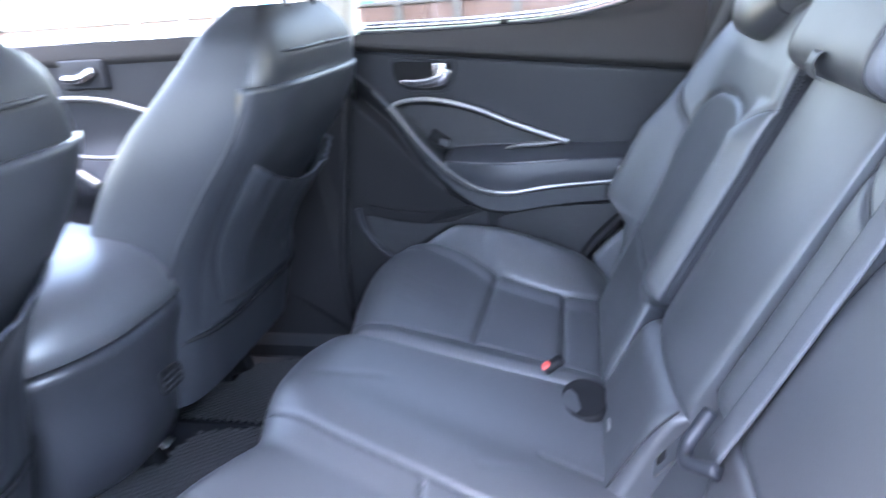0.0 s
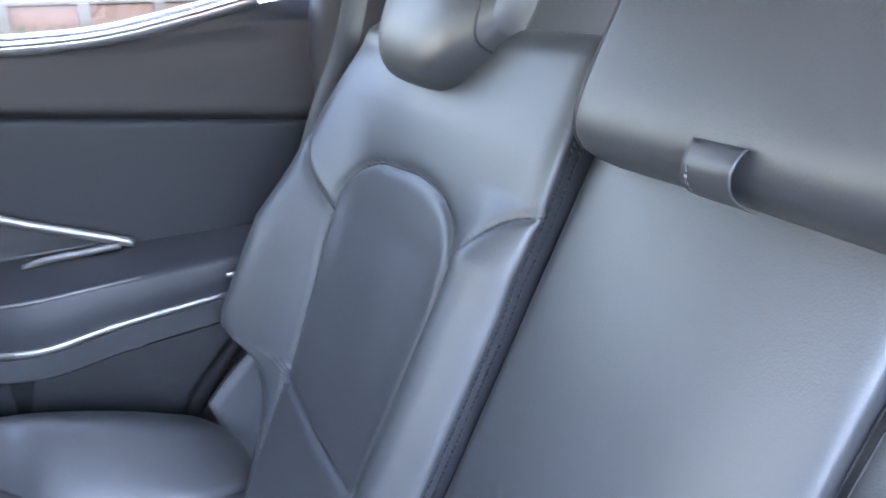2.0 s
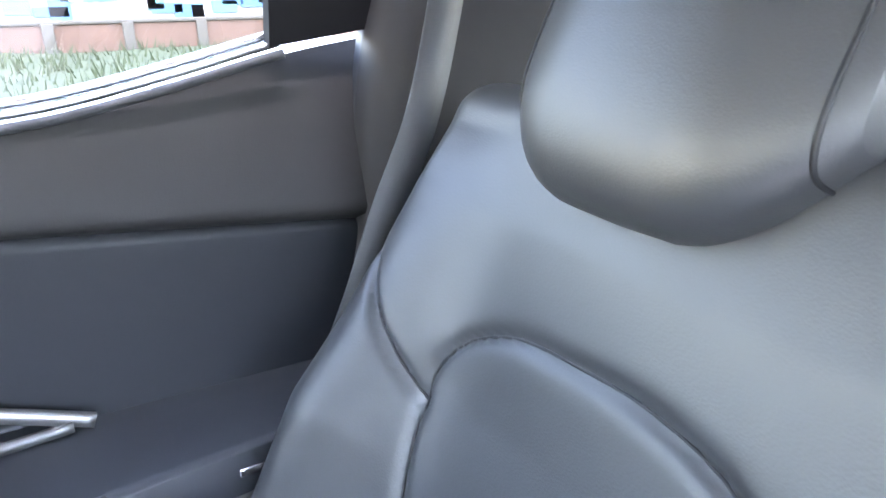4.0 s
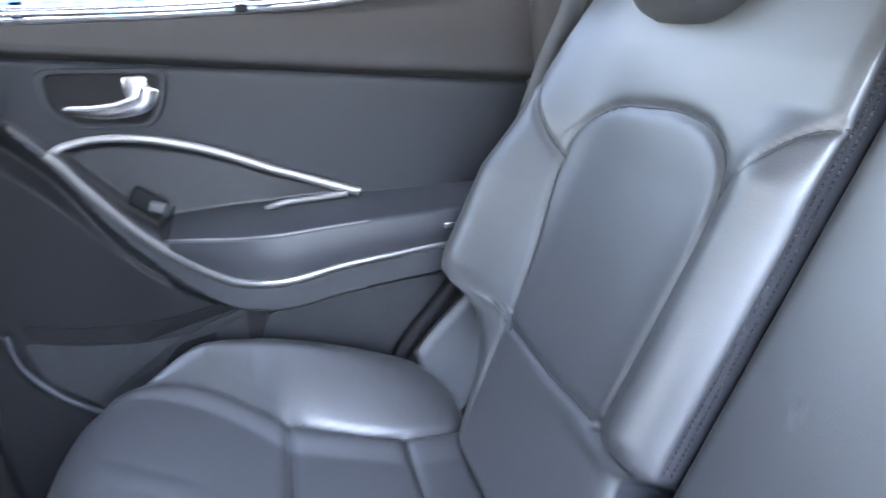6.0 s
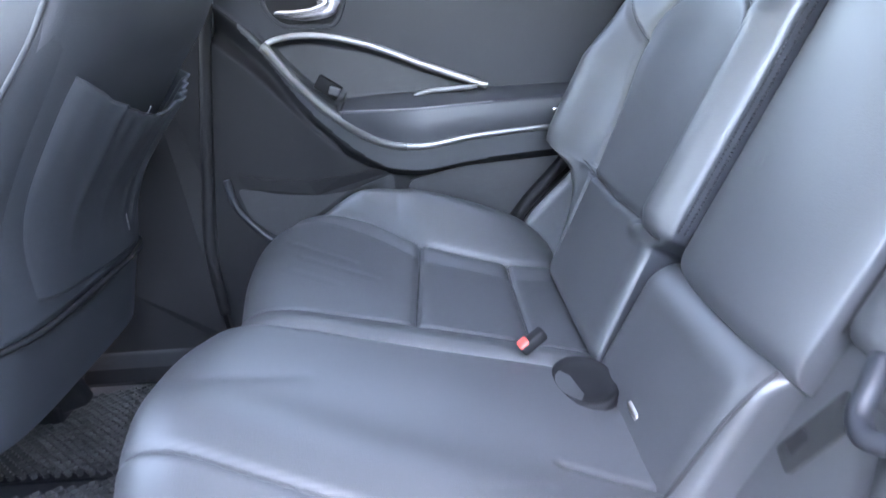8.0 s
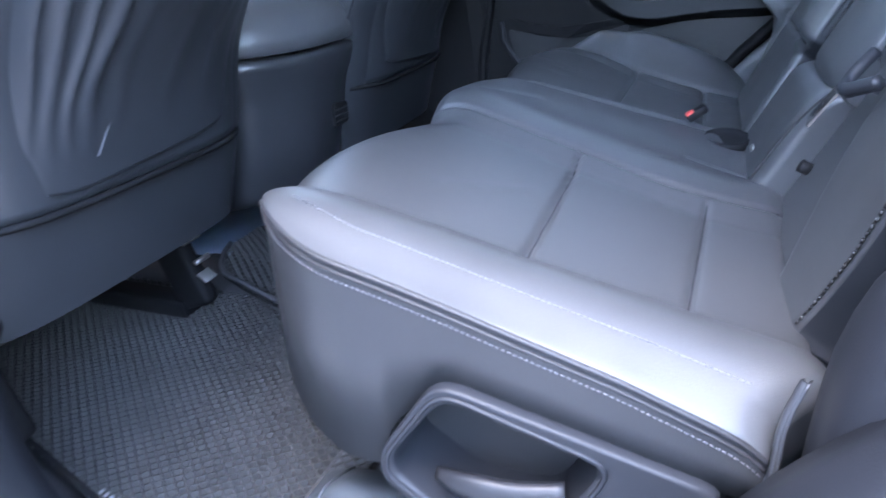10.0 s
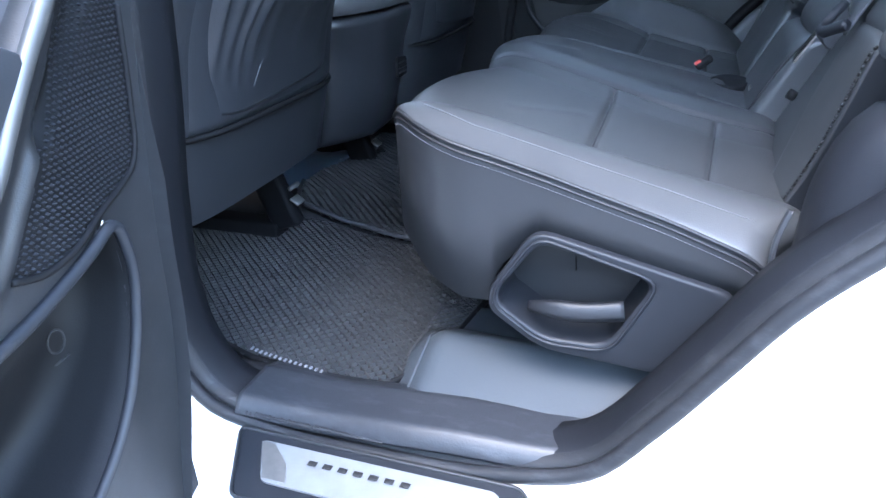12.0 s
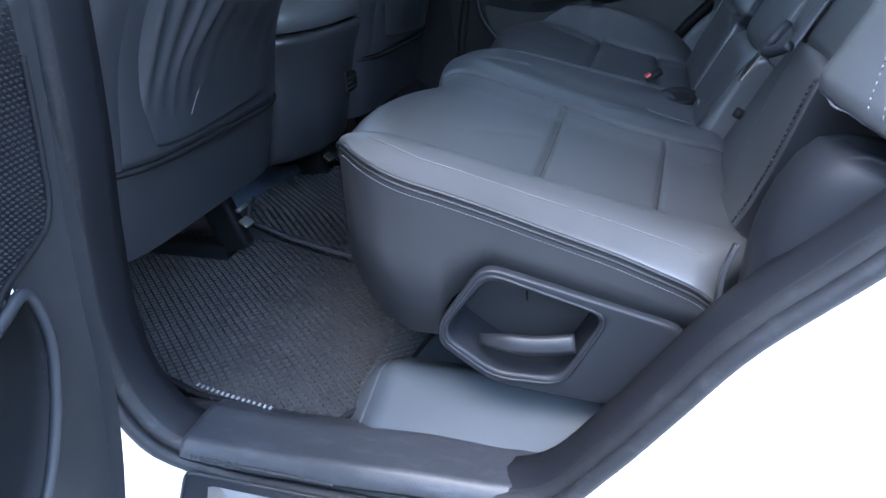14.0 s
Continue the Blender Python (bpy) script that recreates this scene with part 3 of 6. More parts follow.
def rear_cushion_right():
    t = SINGLE
    front = smoothed([0.170, 0.20, 0.28, 0.40, 0.50, 0.58, 0.63, 0.665, 0.685], [0.03, 0.018, 0.0, -0.016, -0.018, -0.005, 0.018, 0.05, 0.085])
    A, B, df = cushion_grid(0.170, 0.685, front, 0.475, 150, 180)
    z = 0.778 - 0.235 * A
    yb = smoothed([-0.05, 0.02, 0.07, 0.12, 0.175, 0.235, 0.31, 0.38, 0.446, 0.48], [0.66, 0.648, 0.642, 0.624, 0.587, 0.533, 0.513, 0.505, 0.520, 0.535])(A)
    crest = smoothed([0.0, 0.04, 0.08, 0.15, 0.22, 0.30, 0.37, 0.42, 0.455, 0.48], [0.012, 0.028, 0.040, 0.060, 0.067, 0.064, 0.054, 0.041, 0.018, 0])(A)
    cl = np.clip((B - yb) / np.clip(0.66 - yb, 0.045, 0.095), 0, 1)
    z += crest * (0.6 * np.sin(cl * math.pi / 2) + 0.2 * (1 - np.cos(cl * math.pi))) - 0.014 * np.clip((yb - B) / 0.05, 0, 1) * np.clip((B - 0.19) / 0.05, 0, 1)
    z -= roll(df, 0.085, 0.042) + roll(0.685 - B, 0.085, 0.07) + roll(B - 0.170, 0.035, 0.025) + roll(0.475 - A, 0.03, 0.02)
    bol = curve([(0.03, 0.645), (0.075, 0.641), (0.12, 0.624), (0.160, 0.600), (0.195, 0.570), (0.237, 0.533), (0.30, 0.514), (0.384, 0.505), (0.446, 0.520), (0.475, 0.535)], 36).tolist()
    inn = [(-0.05, 0.225), (0.1, 0.235), (0.235, 0.240), (0.38, 0.235), (0.475, 0.22)]
    sa = [(0.235, 0.535), (0.228, 0.24)]
    sb = [(0.378, 0.50), (0.378, 0.235)]
    seams = [(bol, 0.007, 0.0038), (inn, 0.005, 0.0038), (sa, 0.006, 0.0036), (sb, 0.006, 0.0036), (bol, 0.005, 0.014), (sa, 0.003, 0.012), (sb, 0.003, 0.012),
             ([(0.035, 0.47), (0.085, 0.445), (0.135, 0.425)], 0.0009, 0.006), ([(0.06, 0.415), (0.11, 0.395), (0.17, 0.375)], 0.0008, 0.007), ([(0.05, 0.36), (0.12, 0.335)], 0.0006, 0.008)]
    pol_b = bol + [(0.6, 0.52), (0.6, 0.8), (0.022, 0.8)]
    pol_i = [(-0.2, 0.225)] + inn + [(0.6, 0.22), (0.6, 0.0), (-0.2, 0.0)]
    pol_f = [(-0.2, 0.1), (0.231, 0.1), (0.231, 0.8), (-0.2, 0.8)]
    pol_m = [(0.231, 0.1), (0.378, 0.1), (0.378, 0.8), (0.231, 0.8)]
    pol_r = [(0.378, 0.1), (0.6, 0.1), (0.6, 0.8), (0.378, 0.8)]
    pad(t, xyz, A, B, z, 0.555 + 0 * A, seams,
        [("side_bolster", pol_b, "padded outer bolster"), ("inner_edge", pol_i, ""), ("front_insert", pol_f, ""), ("middle_insert", pol_m, ""), ("rear_insert", pol_r, "")], LEATHER, "cushion", "grey leather seat cushion")
    return t


def rear_backrest(t, mir):
    """Outer backrest; mir turns the far side's shape into the near one."""
    f = (lambda y: 0.06 - y) if mir else (lambda y: y)
    off = -0.030 if mir else 0.0
    place = lambda a, b, h: on_back(f(a), b, h + off)
    outer = smoothed([0.19, 0.25, 0.35, 0.45, 0.53, 0.60, 0.65], [0.705, 0.715, 0.71, 0.70, 0.685, 0.685, 0.66])
    s0 = 0.230 if mir else 0.02
    bc, bw = (0.655, 0.08) if mir else (0.615, 0.065)
    if mir:
        outer = smoothed([0.19, 0.25, 0.35, 0.45, 0.53, 0.60, 0.65], [0.765, 0.775, 0.755, 0.725, 0.70, 0.685, 0.66])
    if not mir:
        outer = smoothed([0.02, 0.08, 0.13, 0.17, 0.19, 0.200, 0.208, 0.216, 0.25, 0.31, 0.39, 0.47, 0.54, 0.60, 0.64, 0.668],
                         [0.53, 0.545, 0.56, 0.58, 0.60, 0.635, 0.685, 0.703, 0.712, 0.712, 0.703, 0.693, 0.688, 0.690, 0.688, 0.678])
    inner = (lambda q: np.interp(q, [0.21, 0.28, 0.42, 0.50, 0.54, 0.62], [0.150, 0.150, 0.150, 0.152, 0.157, 0.165])) if mir else (lambda q: np.interp(q, [0.02, 0.18, 0.205, 0.65], [0.185, 0.205, 0.165, 0.165]))
    s_top, top_r, top_v = (0.655, 0.06, 0.05) if mir else (0.668, 0.035, 0.04)
    s = s0 + (s_top - s0) * spaced(150, 0.4)
    u = spaced(180, 0.4)
    B = np.broadcast_to(s[None], (180, 150)).copy()
    y1 = outer(s)
    yi = inner(s)
    A = yi[None] + (y1 - yi)[None] * u[:, None]
    low = 1.0 if mir else np.clip(0.35 + 0.65 * (B - 0.03) / 0.2, 0.3, 1)
    h = low * 0.070 * bump(A, bc, bw) * np.clip((0.62 - B) / 0.26, 0, 1) + (1.0 if mir else np.clip((B - 0.17) / 0.05, 0, 1)) * (0.010 if mir else 0.025) * bump(A, yi[None] + 0.040, 0.035) * np.clip((0.52 - B) / 0.06, 0, 1) + 0.010 * np.clip((B - 0.43) / 0.13, 0, 1)
    h -= roll(A - yi[None], 0.04 if mir else 0.022, 0.012 if mir else 0.010) + roll(y1[None] - A, 0.06, 0.07) + roll(s_top - B, top_r, top_v) + roll(B - s0, 0.02, 0.015)
    ins = curve([(0.497, 0.199), (0.515, 0.31), (0.534, 0.405), (0.536, 0.437), (0.520, 0.467), (0.485, 0.487), (0.42, 0.497), (0.34, 0.498), (0.30, 0.489), (0.268, 0.467), (0.253, 0.425), (0.25, 0.34), (0.253, 0.26), (0.256, 0.199)], 50).tolist()
    sh = curve([(0.534, 0.411), (0.569, 0.432), (0.602, 0.459), (0.634, 0.489), (0.69, 0.555)], 12).tolist()
    ih = curve([(0.25, 0.455), (0.235, 0.464), (0.20, 0.487), (0.165, 0.512), (0.145, 0.53)] if mir else [(0.252, 0.435), (0.228, 0.456), (0.210, 0.477), (0.190, 0.501), (0.165, 0.515)], 12).tolist()
    seams = [(ins, 0.005, 0.0038), (sh, 0.006, 0.0038), (ih, 0.005, 0.004), (ins, 0.002, 0.009), (sh, 0.002, 0.009)]
    low_regions = []
    if not mir:
        seams += [([(0.256, 0.199), (0.37, 0.194), (0.499, 0.199)], 0.006, 0.004), ([(0.499, 0.199), (0.485, 0.02)], 0.005, 0.004), ([(0.256, 0.199), (0.19, 0.194)], 0.008, 0.005)]
        low_regions = [("lower_panel", [(0.0, 0.0), (0.484, 0.0), (0.499, 0.199), (0.0, 0.197)], "")]
    pol_i = ins + [(0.262, 0.1), (0.505, 0.1)]
    pol_o = [(0.484, 0.0), (0.499, 0.199), (0.515, 0.31)] + sh + [(0.9, 0.57), (0.9, 0.0)]
    pol_n = [(0.262, 0.1), (0.25, 0.33), (0.253, 0.44)] + ih[1:] + [(0.0, ih[-1][1]), (0.0, 0.1)]
    pol_s = [(0.0, 0.3), (0.9, 0.3), (0.9, 0.9), (0.0, 0.9)]
    # side walls use SEATBACK, so shade beside the armrest is in their colour
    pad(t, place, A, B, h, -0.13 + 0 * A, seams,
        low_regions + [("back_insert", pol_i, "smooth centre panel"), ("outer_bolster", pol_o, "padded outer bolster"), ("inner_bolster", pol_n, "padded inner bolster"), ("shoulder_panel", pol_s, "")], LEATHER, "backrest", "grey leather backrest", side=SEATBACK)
    # lower part of the near backrest, narrower
    if mir:
        s = 0.005 + 0.233 * spaced(46, 0.5)
        u = spaced(90, 0.5)
        B = np.broadcast_to(s[None], (90, 46)).copy()
        y1 = np.interp(s, [0.02, 0.06, 0.115, 0.17, 0.238], [0.475, 0.493, 0.523, 0.552, 0.585])
        y0 = np.interp(s, [0.005, 0.03, 0.067, 0.10, 0.139, 0.18, 0.238], [0.335, 0.318, 0.288, 0.262, 0.236, 0.216, 0.205])
        A = y0[None] + (y1 - y0)[None] * u[:, None]
        lean = np.interp(s, [0.02, 0.06, 0.115, 0.238], [-0.012, -0.005, 0.010, 0.050])
        h = (lean[None] + 0.006) * u[:, None] ** 1.6 - 0.004 - roll(A - y0[None], 0.05, 0.042) - roll(y1[None] - A, 0.016, 0.006) - roll(0.238 - B, 0.02, 0.012)
        pad(t, place, A, B, h, -0.13 + 0 * A, [], [("lower_panel", [(0.0, 0), (0.9, 0), (0.9, 0.3), (0.0, 0.3)], "")], LEATHER, "lower_backrest", "", side=LEATHER_DARK)
        st = place(y1 - 0.006, s, lean + 0.002 - roll(0.006, 0.016, 0.006) - roll(0.238 - s, 0.02, 0.012) + 0.0012)
        part("stitching", dashes(st, 0.0085, 0.005, 0.0012), PIPING, t, "dark thread stitching")
        # stitches and the torn hem of the overhanging outer bolster
        for a0 in (0.568, 0.716, 0.728):
            ln = np.array([(a0 - 0.34 * q, s0 + 0.012 + q) for q in np.linspace(0, 0.26, 60)])
            hh = 0.070 * bump(ln[:, 0], bc, bw) * np.clip((0.62 - ln[:, 1]) / 0.26, 0, 1) - roll(ln[:, 1] - s0, 0.02, 0.015) - roll(outer(ln[:, 1]) - ln[:, 0], 0.06, 0.07)
            part("stitching", dashes(place(ln[:, 0], ln[:, 1], hh + 0.001), 0.0068, 0.0042, 0.0005), THREAD_DIM, t, "pale thread stitching")
        ea = np.linspace(0.49, 0.765, 50)
        eh = 0.070 * bump(ea, bc, bw) - 0.013 - roll(0.77 - ea, 0.06, 0.07)
        wob = 0.003 * np.sin(ea * 90) + 0.002 * np.sin(ea * 210)
        part("torn_hem", tube(place(ea, s0 + 0.001 + 0.5 * wob, eh + 0.0015), 0.0012, 6), THREAD_DIM, t, "pale frayed hem of the leather")
    # piping on the inner edge
    es = np.linspace(s0 + 0.004 if mir else 0.215, 0.62, 50)
    ei = inner(es)
    crest = 0.010 if mir else 0.025
    lift = lambda da: crest * bump(ei + da, ei + 0.040, 0.035) * np.clip((0.52 - es) / 0.06, 0, 1) + 0.010 * np.clip((es - 0.43) / 0.13, 0, 1) - roll(s_top - es, top_r, top_v) - roll(da, 0.04 if mir else 0.022, 0.012 if mir else 0.010)
    if mir:
        part("piping", tube(place(ei + 0.001, es, lift(0.001)), 0.0014, 6), PIPING, t, "dark piping along the inner edge")
        part("piping", tube(place(ei + 0.008, es, lift(0.008)), 0.0010, 6), PIPING, t, "dark piping along the inner edge")
    else:
        part("stitching", dashes(place(ei - 0.0006, es, lift(0.0) - 0.004), 0.005, 0.0032, 0.0011), PIPING, t, "dark thread stitching")
        part("stitching", dashes(place(ei - 0.0006, es, lift(0.0) - 0.012), 0.005, 0.0032, 0.0011), PIPING, t, "dark thread stitching")
    return t


def headrest(t, y0, y1, s0, s1, h0, h1, sq=0.45, ends=0.7, zone=0.22):
    secs = []
    n = 60
    yc, hy = (y0 + y1) / 2, (y1 - y0) / 2
    for q in np.linspace(-1, 1, 33):
        k = np.sign(q) * (1 - (1 - abs(q)) ** 2) ** 0.5
        d = 1 - abs(k)
        sc = 1 - ends * max(0, 1 - d / zone) ** 2.4
        ringp = []
        for j in range(n):
            a = 2 * math.pi * j / n
            cs, sn = math.cos(a), math.sin(a)
            ps = np.sign(cs) * abs(cs) ** sq
            ph = np.sign(sn) * abs(sn) ** sq
            ringp.append(on_back(yc + k * hy, (s0 + s1) / 2 + ps * (s1 - s0) / 2 * sc, (h0 + h1) / 2 + ph * (h1 - h0) / 2 * sc))
        secs.append(ringp)
    pad_ = part("headrest", loft(secs), LEATHER, t, "rounded grey leather headrest")
    for sg in (-1, 1):
        k = sg * (0.90 if ends > 0.3 else 0.955)
        sc = 1 - ends * max(0, 1 - (1 - abs(k)) / zone) ** 2.4 + 0.004
        lp = [on_back(yc + k * hy, (s0 + s1) / 2 + np.sign(math.cos(a)) * abs(math.cos(a)) ** sq * (s1 - s0) / 2 * sc, (h0 + h1) / 2 + np.sign(math.sin(a)) * abs(math.sin(a)) ** sq * (h1 - h0) / 2 * sc) for a in np.linspace(0, 2 * math.pi, 80, endpoint=False)]
        part("seam_piping", tube(np.array(lp), 0.0016, 5, closed=True, up=(0.1, 1, 0.1)), PIPING, pad_)
        lp2 = np.array([p for p in lp]) + np.array([0, -sg * 0.006, 0])
        cen = lp2.mean(0)
        part("stitching", dashes(cen + (lp2 - cen) * 1.002, 0.0065, 0.0045, 0.0006), THREAD_DIM, pad_)
    return pad_


SINGLE = thing("single_back_seat", (0.25, 0.4, 0.47), "single grey leather rear seat with padded bolsters", "car seat")
BENCH = thing("rear_bench", (0.25, -0.22, 0.47), "wide grey leather rear bench seat beside the open door", "car seat")
rear_cushion_left()
rear_cushion_right()
rear_backrest(SINGLE, False)
rear_backrest(BENCH, True)
headrest(SINGLE, 0.298, 0.536, 0.585, 0.80, -0.035, 0.062, 0.62, 0.60, 0.8)
headrest(BENCH, -0.122, 0.127, 0.570, 0.72, -0.07, 0.045, 0.42, 0.12, 0.10)


def centre_back():
    t = BENCH
    s = 0.175 + (0.575 - 0.175) * spaced(70, 0.4)
    y = -0.092 + 0.254 * spaced(70, 0.4)
    A, B = np.meshgrid(y, s, indexing='ij')
    h = -0.002 - 0.017 * np.abs((A - 0.035) / 0.127) ** 2.2 - roll(A + 0.092, 0.012, 0.004) - roll(0.162 - A, 0.02, 0.008) - roll(B - 0.175, 0.03, 0.02)
    pad(t, on_back, A, B, h, -0.13 + 0 * A, [([(0.088, 0.324), (0.0875, 0.3245)], 0.0022, 0.004)], [("armrest_face", [(-1, -1), (1, -1), (1, 1), (-1, 1)], "")], LEATHER, "armrest", "folded-up centre armrest")
    s = 0.02 + 0.165 * spaced(40, 0.5)
    y = -0.085 + 0.265 * spaced(70, 0.5)
    A, B = np.meshgrid(y, s, indexing='ij')
    h = 0.0 - roll(A + 0.085, 0.03, 0.02) - roll(0.18 - A, 0.03, 0.025) - roll(0.185 - B, 0.04, 0.035)
    pad(t, on_back, A, B, h, -0.13 + 0 * A, [], [("base_face", [(-1, -1), (1, -1), (1, 1), (-1, 1)], "")], LEATHER, "backrest_base", "lower piece under the centre armrest")
    # recessed leather strip between the centre piece and the near backrest
    s = -0.01 + 0.262 * spaced(30, 0.5)
    y = -0.275 + 0.197 * spaced(40, 0.5)
    A, B = np.meshgrid(y, s, indexing='ij')
    pad(t, on_back, A, B, -0.046 + 0 * A - roll(A + 0.275, 0.02, 0.01), -0.13 + 0 * A, [], [("strip_face", [(-1, -1), (1, -1), (1, 1), (-1, 1)], "")], LEATHER, "inner_strip", "recessed leather strip beside the buckle", side=LEATHER_DARK)
    # pull strap
    yq = np.linspace(0.014, -0.022, 14)
    P = []
    for y_ in yq:
        w = 0.15 + 0.85 * (0.014 - y_) / 0.040
        P.append(on_back(y_, *np.array(curve([(0.566, 0.020), (0.566, 0.034), (0.570, 0.0425 + 0.003 * w), (0.577, 0.0455 + 0.006 * w), (0.586, 0.0460 + 0.005 * w), (0.592, 0.0455 + 0.001 * w), (0.590, 0.0448)], 16)).T))
    P = np.array(P)
    strap = part("pull_strap", slab(P, tuple(-0.0012 * BN)), LEATHER, t, "folded grey leather pull loop")
    part("stitching", dashes(P[2, 4:12], 0.005, 0.0035, 0.0005, lift=tuple(0.001 * BN)), THREAD_DIM, strap)
    # piping round the near end of the lower piece
    pe = np.array([on_back(-0.082 + 0.010 * q * q, 0.182 - 0.15 * q, 0.001 - 0.016 * (1 - q) ** 4) for q in np.linspace(0, 1, 24)])
    part("piping", tube(pe, 0.0018, 6), PIPING, t, "dark piping on the lower piece")


centre_back()


def side_bolster():
    """Rounded side trim between the bench and the door frame."""
    secs = []
    for q in np.linspace(0, 1, 24):
        top = curve([(0.462, 0.57), (0.463, 0.69), (0.470, 0.753), (0.488, 0.800), (0.507, 0.824), (0.535, 0.830), (0.60, 0.818), (0.80, 0.835)], 24)[int(q * 23)]
        wid = np.interp(q, [0, 0.4, 1], [0.045, 0.055, 0.070])
        yc = np.interp(q, [0, 0.4, 1], [-0.622, -0.612, -0.605])
        r = []
        for a in np.linspace(0, 2 * math.pi, 28, endpoint=False):
            c, s_ = math.cos(a), math.sin(a)
            r.append((top[0] + 0.07 - 0.07 * np.sign(s_) * abs(s_) ** 0.7, yc + wid * np.sign(c) * abs(c) ** 0.7, top[1] - 0.02 + 0.02 * s_))
        secs.append(r)
    return solo("side_bolster_trim", loft(secs), BOLSTER_TRIM, "rounded dark side bolster between bench and door frame", "seat trim")


side_bolster()


def frame_ring(outer, inner, y0, y1, depth):
    """A raised frame between two outlines (x, z) on the plane y0, its inner rim sunk to y1."""
    o, i = np.asarray(outer, float), np.asarray(inner, float)
    k = len(o)
    mixd = lambda w: o * (1 - w) + i * w
    rows = [np.stack([p[:, 0], np.full(k, y), p[:, 1]], 1) for p, y in ((o, y0 + depth), (o, y0 + 0.003), (mixd(0.06), y0 + 0.001), (mixd(0.16), y0), (mixd(0.22), y0), (mixd(0.74), y0), (mixd(0.82), y0), (mixd(0.94), y0 + 0.0015), (i, y0 + 0.004), (i, y0 + 0.008), (i, y1))]
    return loft(rows, caps=False)


def round_outline(points, r, n=5):
    """An outline with its corners rounded."""
    p = np.asarray(points, float)
    out = []
    k = len(p)
    for i in range(k):
        a, b, c = p[i - 1], p[i], p[(i + 1) % k]
        ua, uc = (a - b) / np.linalg.norm(a - b), (c - b) / np.linalg.norm(c - b)
        rr = min(r, 0.45 * np.linalg.norm(a - b), 0.45 * np.linalg.norm(c - b))
        for t in np.linspace(0, 1, n):
            out.append((1 - t) ** 2 * (b + ua * rr) + 2 * t * (1 - t) * b + t * t * (b + uc * rr))
    return np.array(out)


def seat_side_trim():
    t = thing("seat_side_trim", (0.26, -0.6, 0.47), "black plastic seat side trim with a release recess", "seat trim")
    rec_o = round_outline([(0.128, 0.575), (0.128, 0.545), (0.195, 0.497), (0.352, 0.484), (0.424, 0.604), (0.185, 0.664)], 0.025)
    rec_i = round_outline([(0.142, 0.577), (0.142, 0.555), (0.200, 0.514), (0.280, 0.515), (0.330, 0.610), (0.193, 0.649)], 0.022)
    part("recess_frame", frame_ring(rec_o, rec_i, -0.612, -0.53, 0.012), PLASTIC_SOFT, t, "raised grey frame round the recess")
    part("recess_back", plate([(x, -0.531, z) for x, z in rec_i], (0, 0.01, 0)), PLASTIC, t, smooth=False)
    lip_o = round_outline([(0.136, 0.576), (0.136, 0.551), (0.198, 0.506), (0.284, 0.508), (0.336, 0.613), (0.189, 0.656)], 0.024)
    part("recess_lip", tube(np.stack([lip_o[:, 0], np.full(len(lip_o), -0.6125), lip_o[:, 1]], 1), 0.0024, 6, closed=True, up=(0, 1, 0)), PLASTIC_SOFT, t, "rounded lip round the recess")
    lev = curve([(0.178, -0.592, 0.548), (0.20, -0.606, 0.556), (0.25, -0.610, 0.559), (0.297, -0.604, 0.565)], 20)
    part("release_lever", sweep(lev, [(-0.010, -0.016), (-0.002, -0.0165), (0.006, -0.015), (0.0105, -0.006), (0.011, -0.002), (0.006, 0.006), (0.004, 0.012), (-0.002, 0.015), (-0.010, 0.012)], taper=np.concatenate([np.linspace(0.55, 0.95, 8), np.linspace(0.98, 1.0, 12)]) * 0.82), LEVER, t, "grey plastic release lever")
    part("recess_seam", tube(curve([(0.232, -0.532, 0.642), (0.226, -0.532, 0.61), (0.227, -0.532, 0.575)], 8), 0.0012, 5), BLACK, t)
    return t


seat_side_trim()
solo("seat_base_frame", rbox((0.29, -0.41, 0.51), (0.28, 0.24, 0.085), 0.02), BLACK, "black seat base frame under the bench", "seat frame")


